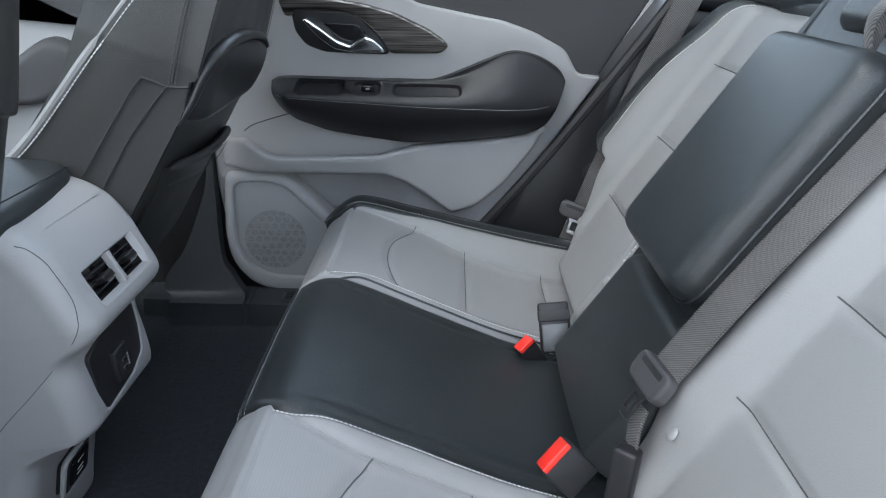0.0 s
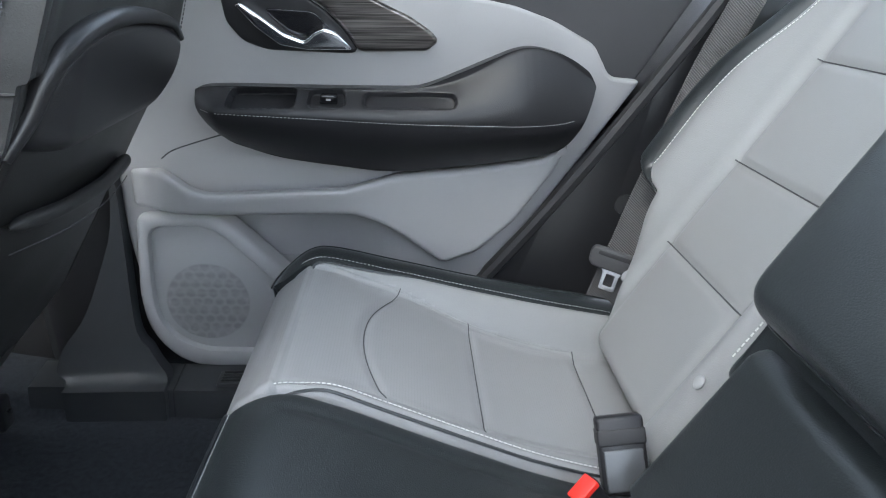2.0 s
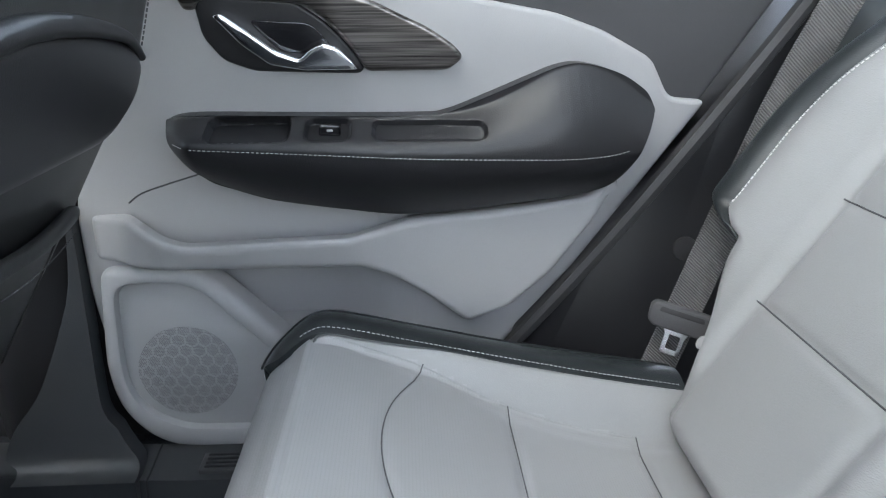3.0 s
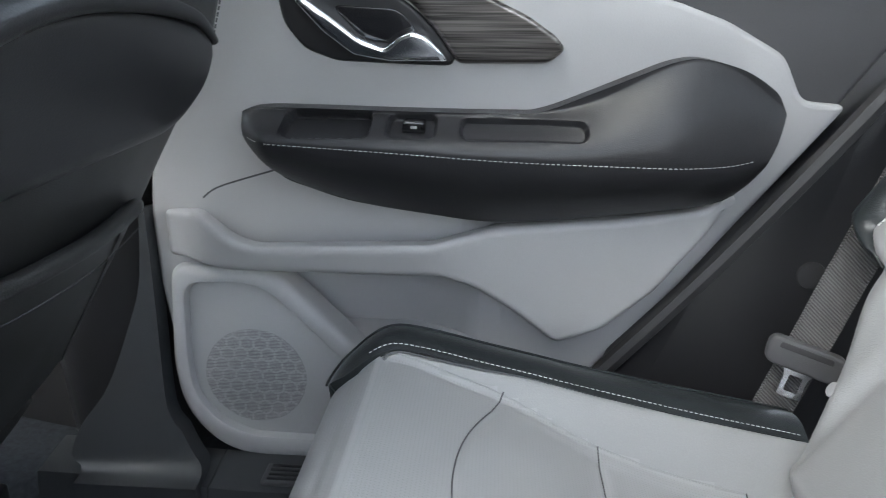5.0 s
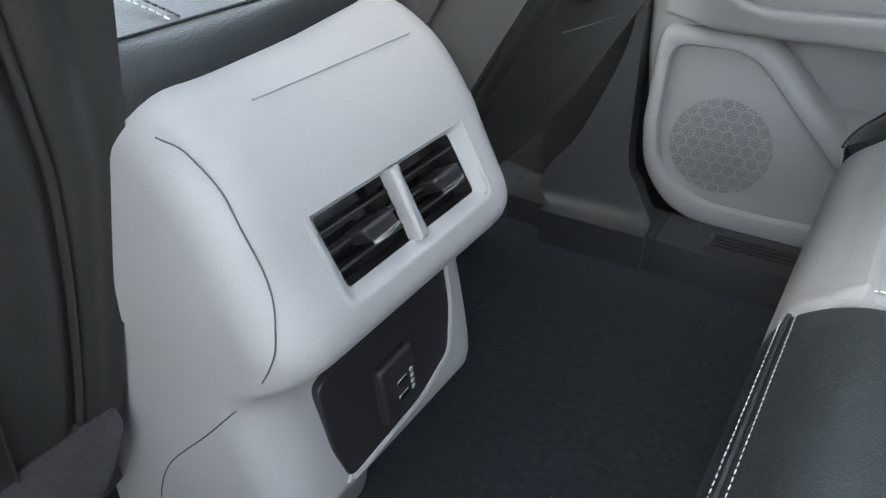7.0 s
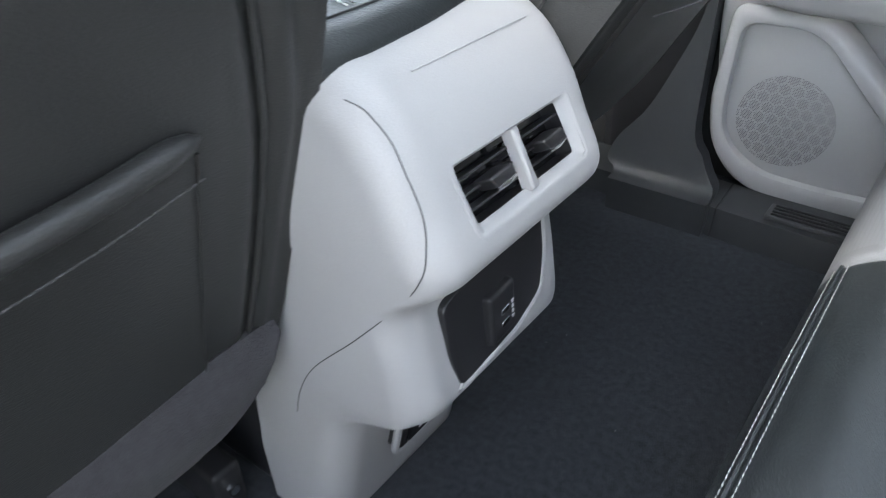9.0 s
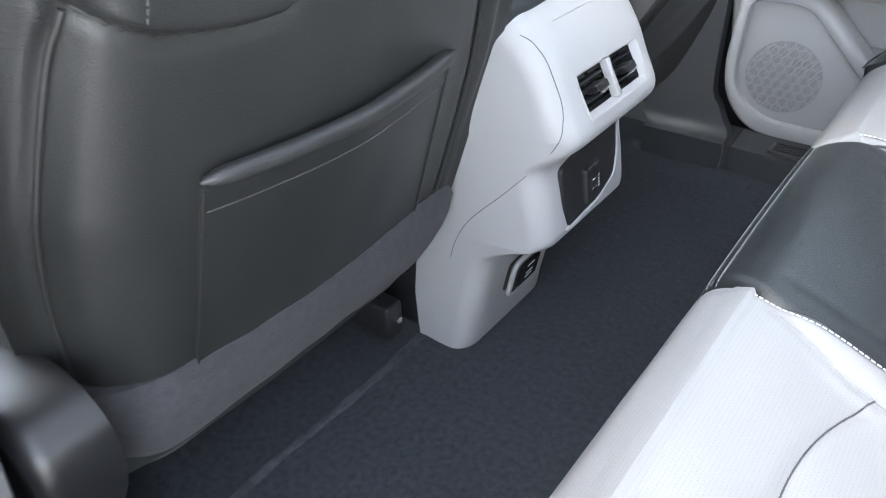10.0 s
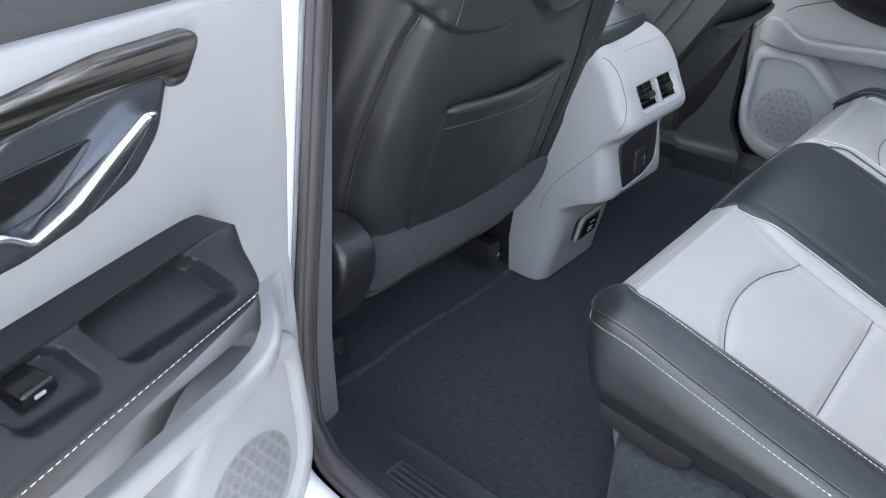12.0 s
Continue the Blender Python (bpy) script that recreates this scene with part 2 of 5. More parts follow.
def floor_f(u, v):
    x, y = -1.56 + u * 2.78, -0.76 + v * 1.52
    return Vector((x, y, floor_z(x, y)))


bm = slab(floor_f, lambda u, v: floor_f(u, v) - Vector((0, 0, 0.03)), 170, 100)
tagged(part("floor", bm, CARPET), "dark charcoal carpet on the rear footwell floor", "carpet floor", kind="structure")


def wall(name, lo, hi, mat, label, category, bevel=0.01):
    return tagged(part(name, box(bmesh.new(), lo, hi, bevel), mat), label, category, kind="structure")


# headliner round an unseen glass roof, added to let light in
bm = bmesh.new()
for lo, hi in (((-1.0, -0.62, 1.18), (-0.90, 0.62, 1.22)), ((0.50, -0.62, 1.18), (1.25, 0.62, 1.22)), ((-0.90, -0.62, 1.18), (0.50, -0.48, 1.22)), ((-0.90, 0.48, 1.18), (0.50, 0.62, 1.22))):
    box(bm, lo, hi)
tagged(part("ceiling", bm, LINER), "pale fabric headliner round the glass roof", "headliner", kind="structure")
wall("wall_front", (-1.62, -0.72, -0.05), (-1.55, 0.72, 0.52), DARK, "dark bulkhead below the windscreen", "bulkhead")
wall("wall_rear", (1.20, -0.72, -0.05), (1.26, 0.72, 0.62), CHAR, "charcoal trim of the cargo bay end", "cargo wall")
wall("wall_right", (-1.5, 0.79, -0.15), (1.25, 0.83, 0.70), WHITE, "white body side outside the door trim", "body side")
wall("wall_left_front", (-1.5, -0.79, -0.15), (-0.36, -0.74, 0.70), WHITE, "white front door seen from inside", "body side")
wall("wall_left_rear", (0.62, -0.79, -0.15), (1.25, -0.74, 0.70), WHITE, "white rear quarter of the body", "body side")


def window(name, corners, label):
    """A pane between four corners, 4 mm thick."""
    a, b, c, d = [Vector(q) for q in corners]
    nrm = (b - a).cross(d - a).normalized() * 0.004
    f = lambda u, v: (a * (1 - u) + b * u) * (1 - v) + (d * (1 - u) + c * u) * v
    ob = part(name, slab(f, lambda u, v: f(u, v) + nrm, 1, 1), GLASS, smooth=False)
    ob.visible_shadow = False
    return tagged(ob, label, "window", kind="structure")


window("window_1", ((-1.2, 0.74, 0.70), (0.95, 0.74, 0.70), (0.85, 0.62, 1.18), (-0.95, 0.62, 1.18)), "clear glass of the passenger side windows")
window("window_2", ((-1.58, -0.70, 0.52), (-1.58, 0.70, 0.52), (-1.0, 0.60, 1.18), (-1.0, -0.60, 1.18)), "clear glass of the windscreen")
window("window_3", ((-1.2, -0.74, 0.70), (-0.36, -0.74, 0.70), (-0.36, -0.62, 1.18), (-0.95, -0.62, 1.18)), "clear glass of the driver's window")
# window_5: unseen roof opening, added so that skylight falls into the cabin
window("window_5", ((-0.90, -0.48, 1.20), (0.50, -0.48, 1.20), (0.50, 0.48, 1.20), (-0.90, 0.48, 1.20)), "clear glass panel in the roof")
window("window_4", ((1.22, -0.66, 0.62), (1.22, 0.66, 0.62), (1.12, 0.6, 1.18), (1.12, -0.6, 1.18)), "dark glass of the tailgate window")


# ---- rear doors: the far one shut, the near one swung open; one builder for both ----
def xz():
    return lambda a, b, d: Vector((a, d, b))


I4 = Matrix.Identity(4)
# the camera's place at t = 5, from which the door points are slid
VIEW_EYE = Vector((0.136, -0.15, 0.64))


def lean_along_view(p):
    """The doors lean inwards towards the roof; points slide along sight lines to fit the camera's view."""
    k = (p.y - 0.32 * (max(p.z, 0.41) - 0.47) - VIEW_EYE.y) / (p.y - VIEW_EYE.y)
    return VIEW_EYE + (p - VIEW_EYE) * k


DOOR_OUT = [(-0.208, 0.104), (-0.233, 0.130), (-0.250, 0.160), (-0.262, 0.205), (-0.274, 0.30), (-0.276, 0.39), (-0.258, 0.54), (-0.228, 0.70), (0.10, 0.70), (0.145, 0.673), (0.235, 0.655), (0.318, 0.640), (0.377, 0.619),
            (0.439, 0.585), (0.463, 0.538), (0.512, 0.534), (0.406, 0.391), (0.352, 0.317), (0.271, 0.220), (0.16, 0.085), (0.10, 0.018), (-0.095, 0.018), (-0.125, 0.080), (-0.180, 0.088)]

def pod_y(x, z):
    """How far the armrest stands into the cabin: a shelf that is deepest at its stitched edge."""
    edge = glide(x, (-0.14, 0.501), (0.024, 0.493), (0.15, 0.486), (0.366, 0.482), (0.43, 0.487))
    top = glide(x, (-0.14, 0.527), (0.185, 0.527), (0.34, 0.582), (0.44, 0.53))
    low = glide(x, (-0.14, 0.49), (-0.10, 0.452), (0.0, 0.421), (0.146, 0.405), (0.36, 0.429), (0.42, 0.47))
    deep = 0.055 * smoothstep(-0.155, -0.10, x) * (1 - 0.55 * smoothstep(0.30, 0.43, x))
    if z >= edge:
        t = (z - edge) / max(0.004, top - edge)
        return 0.645 - deep * math.cos(min(1, t) * math.pi / 2) ** 1.2 - 0.006
    t = (edge - z) / max(0.004, edge - low)
    return 0.645 - deep * (1 - min(1, t) ** 2.2) - 0.006


TRAYS = ((-0.090, 0.004, 0.5045, 0.526, 0.017), (0.020, 0.074, 0.504, 0.523, 0.010), (0.098, 0.230, 0.503, 0.521, 0.009))


def pod_edges(x):
    top = glide(x, (-0.141, 0.518), (-0.137, 0.525), (-0.10, 0.528), (0.024, 0.526), (0.149, 0.525), (0.185, 0.528), (0.238, 0.548), (0.284, 0.567), (0.318, 0.580), (0.347, 0.583), (0.389, 0.572), (0.420, 0.553), (0.430, 0.540), (0.434, 0.530))
    low = glide(x, (-0.141, 0.507), (-0.131, 0.482), (-0.101, 0.452), (-0.069, 0.439), (-0.017, 0.424), (0.062, 0.414), (0.146, 0.405), (0.279, 0.419), (0.359, 0.429), (0.394, 0.443), (0.409, 0.470), (0.424, 0.505), (0.434, 0.528))
    return max(top, low + 0.002), low


def pod_recess(x, z):
    """Depth of the trays sunk into the armrest's top."""
    d = 0.0
    for x0, x1, z0, z1, deep in TRAYS:
        cx, cz, hx, hz, r = (x0 + x1) / 2, (z0 + z1) / 2, (x1 - x0) / 2, (z1 - z0) / 2, 0.009
        qx, qz = abs(x - cx) - hx + r, (abs(z - cz) - hz) * 1.3 + r
        away = math.hypot(max(qx, 0.0), max(qz, 0.0)) + min(max(qx, qz), 0.0) - r
        d = max(d, deep * smoothstep(0.0005, -0.0035, away))
    return d


def car_door(name, at, label):
    door = thing(name, at @ Vector((-0.26, 0.70, 0.1)), label, "car door")
    P = xz()

    def add(nm, bm, mat, parent=door, lab="", smooth=True, hollow=False):
        def cut(co, no):
            bmesh.ops.bisect_plane(bm, geom=bm.verts[:] + bm.edges[:] + bm.faces[:], plane_co=co, plane_no=no)

        for z in (0.2, 0.3, 0.41, 0.5, 0.6):
            cut((0, 0, z), (0, 0, 1))
        if hollow:
            # the pocket behind the bin's wall
            for z in (0.22, 0.24, 0.31, 0.335, 0.35, 0.362):
                cut((0, 0, z), (0, 0, 1))
            for x in (-0.212, -0.204, -0.190, 0.04, 0.08, 0.12, 0.15):
                cut((x, 0, 0), (1, 0, 0))
            for v in bm.verts:
                if v.co.y < 0.70:
                    v.co.y += 0.060 * smoothstep(-0.212, -0.190, v.co.x) * smoothstep(0.15, 0.04, v.co.x) * smoothstep(0.22, 0.24, v.co.z) * smoothstep(0.362, 0.335, v.co.z)
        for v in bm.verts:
            v.co = lean_along_view(v.co)
        return part(nm, bm, mat, parent, lab, smooth, at)

    add("inner_panel", plate(rounded(DOOR_OUT, 0.012), P, 0.76, 0.672, 0.007), TRIM, lab="light grey moulded inner panel", hollow=True)
    # upper dark trim above the light panel
    up = [(0.05, 0.66), (0.24, 0.62), (0.38, 0.58), (0.42, 0.50), (0.490, 0.510), (0.62, 0.70), (0.66, 0.80), (-0.262, 0.80), (-0.262, 0.68)]
    add("upper_trim", plate(rounded(up, 0.008), P, 0.735, 0.682, 0.006), CHAR, lab="charcoal upper trim along the window line")
    # storage bin wall
    bin_out = [(-0.258, 0.342), (-0.258, 0.402), (-0.200, 0.402), (-0.158, 0.371), (-0.133, 0.364), (0.068, 0.370), (0.14, 0.396), (0.279, 0.410), (0.36, 0.421),
               (0.400, 0.445), (0.372, 0.395), (0.319, 0.323), (0.264, 0.275), (0.212, 0.256), (0.156, 0.298), (0.115, 0.325), (0.075, 0.340), (-0.15, 0.340)]
    bw_bm = plate(rounded(bin_out, 0.010), P, 0.662, 0.640, 0.009, 5)
    for z in (0.35, 0.362, 0.374, 0.386, 0.398):
        bmesh.ops.bisect_plane(bw_bm, geom=bw_bm.verts[:] + bw_bm.edges[:] + bw_bm.faces[:], plane_co=(0, 0, z), plane_no=(0, 0, 1))
    for x in (-0.245, -0.235, -0.22, -0.205, -0.19, -0.175, -0.16, -0.12, 0.0, 0.04, 0.08, 0.12, 0.16):
        bmesh.ops.bisect_plane(bw_bm, geom=bw_bm.verts[:] + bw_bm.edges[:] + bw_bm.faces[:], plane_co=(x, 0, 0), plane_no=(1, 0, 0))
    for v in bw_bm.verts:
        reach = smoothstep(0.16, 0.04, v.co.x) * smoothstep(-0.225, -0.155, v.co.x)
        k = (0.4 + 0.6 * smoothstep(0.338, 0.385, v.co.z)) * reach
        v.co += Vector((0, -0.035 * k + 0.027 * smoothstep(-0.19, -0.25, v.co.x), 0.017 * smoothstep(0.338, 0.385, v.co.z) * reach))
    add("bin_wall", bw_bm, TRIM, lab="light grey wall of the door bin")
    seam = spline([(-0.108, 0.668, 0.455), (-0.155, 0.668, 0.441), (-0.190, 0.668, 0.429), (-0.207, 0.668, 0.417)], 5)
    add("panel_seam", tube(seam, 0.0012, 6), SEAM)
    # speaker panel with its inset field and perforated hexagons
    spk = [(-0.255, 0.334), (-0.140, 0.334), (-0.108, 0.314), (-0.020, 0.225), (0.06, 0.12), (0.03, 0.068), (-0.10, 0.064), (-0.163, 0.067), (-0.192, 0.074), (-0.219, 0.088), (-0.245, 0.117), (-0.260, 0.150), (-0.266, 0.200)]
    fld = [(-0.235, 0.310), (-0.160, 0.312), (-0.130, 0.299), (-0.030, 0.195), (0.02, 0.130), (0.0, 0.108), (-0.09, 0.103), (-0.170, 0.105), (-0.212, 0.126), (-0.236, 0.160), (-0.240, 0.20)]
    fo, so = rounded(fld, 0.02), rounded(spk, 0.02)
    loops = [resample(list(o) + [o[0]], np.sum(np.linalg.norm(np.diff(np.array(list(o) + [o[0]]), axis=0), axis=1)) / 160.0)[:159] for o in (so, fo)]
    bm = bmesh.new()
    rings = [[bm.verts.new((q[0], y, q[1])) for q in o] for o, y in ((loops[0], 0.70), (loops[0], 0.668), (inset(loops[0], 0.003), 0.660), (inset(loops[0], 0.009), 0.6555), (inset(loops[1], -0.007), 0.6545), (inset(loops[1], -0.004), 0.656), (loops[1], 0.668), (loops[1], 0.70))]
    for r0, r1 in zip(rings, rings[1:]):
        for i in range(len(r0)):
            bm.faces.new((r0[i], r0[(i + 1) % len(r0)], r1[(i + 1) % len(r0)], r1[i]))
    sp = add("speaker_panel", bm, TRIM, lab="light grey speaker panel")
    add("speaker_field", plate(inset(fo, -0.001), P, 0.70, 0.6650, 0.001), TRIM, sp)
    def dot(bm, q, r):
        bm.faces.new([bm.verts.new(q + Vector((r * math.cos(a), 0, r * math.sin(a)))) for a in (0.3, 1.35, 2.4, 3.44, 4.49, 5.54)])

    bm = bmesh.new()
    cx, cz, cr, h = -0.160, 0.185, 0.065, 0.0100
    for i in range(-7, 8):
        for j in range(-7, 8):
            hx, hz = cx + h * math.sqrt(3) * (i + 0.5 * (j % 2)), cz + h * 1.5 * j
            for k in range(-4, 5):
                for l in range(-4, 5):
                    ax, az = 0.0023 * (k + 0.5 * (l % 2)), 0.0020 * l
                    near = max(abs(ax), abs(0.5 * ax + 0.866 * az), abs(0.5 * ax - 0.866 * az))
                    q = Vector((hx + ax, 0.6643, hz + az))
                    if near < 0.0076 and math.hypot(q.x - cx, q.z - cz) < cr:
                        dot(bm, q, 0.00078)
    tagged(add("speaker_grille", bm, DOTS, sp, "fine perforations in a honeycomb pattern", False), kind="stuff")
    # armrest pod: a relief between its lower and upper edge, with real recesses in its top
    def pod(u, v):
        x = -0.1405 + 0.5745 * u
        top, low = pod_edges(x)
        z = low + (top - low) * v
        p = Vector((x, pod_y(x, z), z))
        return p + pod_recess(x, z) * Vector((0, 0.75, -0.5))

    pod_ob = add("armrest", slab(pod, lambda u, v: Vector((pod(u, v).x, 0.69, pod(u, v).z)), 300, 110), DARK, lab="soft dark armrest with pale stitching")
    line = [Vector((x, pod_y(x, z) - 0.0012, z)) for x, z in spline([(-0.128, 0.4995), (0.024, 0.4915), (0.15, 0.4845), (0.275, 0.4815), (0.366, 0.4805), (0.40, 0.485)], 8)]
    add("stitching", stitches(line, 0.0052, 0.0004, 0.55), THREAD, pod_ob, "pale thread")
    sw = add("window_switch", plate(rounded([(0.036, 0.5065), (0.062, 0.5055), (0.060, 0.518), (0.038, 0.519)], 0.003), P, 0.64, pod_y(0.05, 0.512) + 0.002, 0.003), GLOSS, pod_ob, "black window switch")
    add("switch_mark", plate(rounded([(0.046, 0.511), (0.053, 0.511), (0.053, 0.514), (0.046, 0.514)], 0.001), P, 0.63, pod_y(0.05, 0.512) + 0.001, 0.0005), TRIM, sw)
    # release handle in its bowl, and the brushed panel round it
    wood = [(-0.130, 0.676), (-0.117, 0.645), (-0.103, 0.645), (-0.097, 0.656), (-0.04, 0.657), (0.020, 0.650), (0.045, 0.634), (0.075, 0.600), (0.092, 0.574), (0.190, 0.575), (0.208, 0.590), (0.196, 0.604),
            (0.166, 0.624), (0.102, 0.654), (0.037, 0.672), (-0.05, 0.684), (-0.12, 0.684)]
    add("trim_panel", plate(rounded(wood, 0.008), P, 0.69, 0.662, 0.006), BRUSHED if at == I4 else BRUSHED_OPEN, lab="dark brushed trim panel")
    bowl = [(-0.106, 0.660), (-0.098, 0.615), (-0.076, 0.588), (-0.040, 0.575), (0.085, 0.571), (0.090, 0.580), (0.066, 0.612), (0.042, 0.634), (0.01, 0.655)]
    # the open door's bowl has reflected sky put into its colour
    bw = add("handle_bowl", plate(rounded(bowl, 0.010), P, 0.69, 0.667, 0.005), DARK if at == I4 else BOWL_LIT, lab="black handle surround")
    dish = rounded([(-0.045, 0.634), (-0.010, 0.598), (0.040, 0.592), (0.055, 0.600), (0.030, 0.630)], 0.012)
    add("dish", plate(dish, P, 0.70, 0.6655, 0.002), GLOSS, bw, "glossy dark bowl behind the lever")
    lever = [(-0.083, 0.639), (-0.072, 0.642), (-0.045, 0.624), (-0.012, 0.600), (0.014, 0.590), (0.028, 0.602), (0.044, 0.608), (0.060, 0.603), (0.076, 0.587), (0.083, 0.577), (0.020, 0.5765), (-0.020, 0.583), (-0.052, 0.606)]
    bm = plate(rounded(lever, 0.005, 6), P, 0.668, 0.652, 0.006, 5)
    add("release_lever", bm, CHROME, bw, "satin chrome release lever")
    return door


car_door("car_door", I4, "closed rear door with light grey panel and dark armrest")
HINGE = Vector((-0.285, -0.760, 0))
OPEN = Matrix.Translation(HINGE + Vector((0, 0, -0.002))) @ Matrix.Rotation(radians(-74.8), 4, "Z") @ Matrix.Translation(-HINGE) @ Matrix.Diagonal((1, -1, 1, 1))
car_door("car_door", OPEN, "open rear door with light grey panel and dark armrest")


# ---- rear bench ----
def split(bm, name_of):
    """Cut a bmesh into pieces by a name for each face's middle; the normals stay as they were on the whole."""
    bmesh.ops.recalc_face_normals(bm, faces=bm.faces)
    bm.normal_update()
    whole = {tuple(round(c, 5) for c in v.co): v.normal.copy() for v in bm.verts}
    groups = {}
    for f in bm.faces:
        groups.setdefault(name_of(f.calc_center_median()), []).append(f)
    out = {}
    for nm, faces in groups.items():
        piece, made = bmesh.new(), {}
        for f in faces:
            for v in f.verts:
                if v not in made:
                    made[v] = piece.verts.new(v.co)
            piece.faces.new([made[v] for v in f.verts])
        out[nm] = piece
    bm.free()
    return out, whole


def keep_normals(ob, whole):
    """Give a cut piece the smooth normals of the whole it was cut from."""
    me = ob.data
    nrm = [whole.get(tuple(round(c, 5) for c in v.co), v.normal) for v in me.vertices]
    f = me.polygons[len(me.polygons) // 2]
    if f.normal.dot(nrm[f.vertices[0]]) < 0:
        me.flip_normals()
    me.normals_split_custom_set_from_vertices([tuple(n) for n in nrm])
    return ob


CUSHION = [(0.040, 0.10), (0.004, 0.20), (-0.014, 0.248), (-0.014, 0.276), (-0.003, 0.301), (0.020, 0.3160), (0.050, 0.3185), (0.090, 0.3065), (0.137, 0.287), (0.239, 0.243), (0.300, 0.220), (0.381, 0.199), (0.47, 0.190)]
CUSH = resample(spline(CUSHION, 8), 0.004)
CUSH_S = np.linspace(0, 1, len(CUSH))


def cush(s):
    return [float(np.interp(s, CUSH_S, [p[k] for p in CUSH])) for k in (0, 1)]


def groove(d, w=0.0055, deep=0.0045):
    return -deep * math.exp(-((d / w) ** 2))


def edge_in(x):
    """Where the black middle meets the grey outer seat."""
    return 0.158 + 0.012 * smoothstep(0.0, 0.06, x)


def edge_out(x):
    """Where the grey seat meets its black outer bolster."""
    return 0.440 + 0.030 * smoothstep(0.0, 0.05, x) + 0.06 * max(0.0, x - 0.05)


def seam_in(x):
    return 0.178 + 0.024 * smoothstep(0.03, 0.14, x) + 0.012 * smoothstep(0.2, 0.40, x)


def seam_out(x):
    return 0.467 - 0.015 * smoothstep(0.13, 0.25, x)


def edge_z(x):
    """Height of the stitched edge between the grey seat and its bolster."""
    return glide(x, (-0.02, 0.300), (0.0, 0.314), (0.045, 0.331), (0.14, 0.309), (0.24, 0.283), (0.344, 0.257), (0.43, 0.238), (0.48, 0.226))


def arc_x(y):
    """The curved front seam across the seat."""
    t = (y - 0.325) / 0.125
    return 0.110 + 0.031 * t * t


SEAM_MID, SEAM_REAR = 0.239, 0.381


TOP_S = CUSH_S[max(range(len(CUSH)), key=lambda k: CUSH[k][1] - 3 * max(0.0, CUSH[k][0] - 0.02))]


def grey_top(s, y, side):
    """A point of the grey outer cushion, dished between soft side strips."""
    x, z = cush(s)
    d = 0.0
    if s > TOP_S:
        k = smoothstep(0.02, 0.09, x)
        si, so = seam_in(x), seam_out(x)
        d += k * 0.010 * smoothstep(si + 0.01, si - 0.02, y)
        climb = min(1.0, max(0.0, (y - so + 0.004) / (edge_out(x) - so + 0.004)))
        d += max(0.0, edge_z(x) - z) * math.sin(climb * math.pi / 2) ** 1.3 * smoothstep(0.0, 0.06, x)
        d += k * groove(y - si) + k * groove(y - so)
        inside = smoothstep(si, si + 0.02, y) * smoothstep(so, so - 0.02, y)
        d += inside * (groove(x - arc_x(y)) + groove(x - SEAM_MID) + groove(x - SEAM_REAR))
        d += inside * 0.004 * math.sin(math.pi * min(1, max(0, (x - 0.09) / 0.145)))
        d -= inside * 0.006 * smoothstep(0.05, 0.14, x)
    d -= 0.012 * (max(0.0, 1 - (y - edge_in(x)) / 0.010)) ** 2 + 0.003 * (max(0.0, 1 - (edge_out(x) - y) / 0.006)) ** 2
    d += 0.0012 * noise.noise((x * 14, y * 14 * side, 2.0))
    return Vector((x, side * y, z + d))


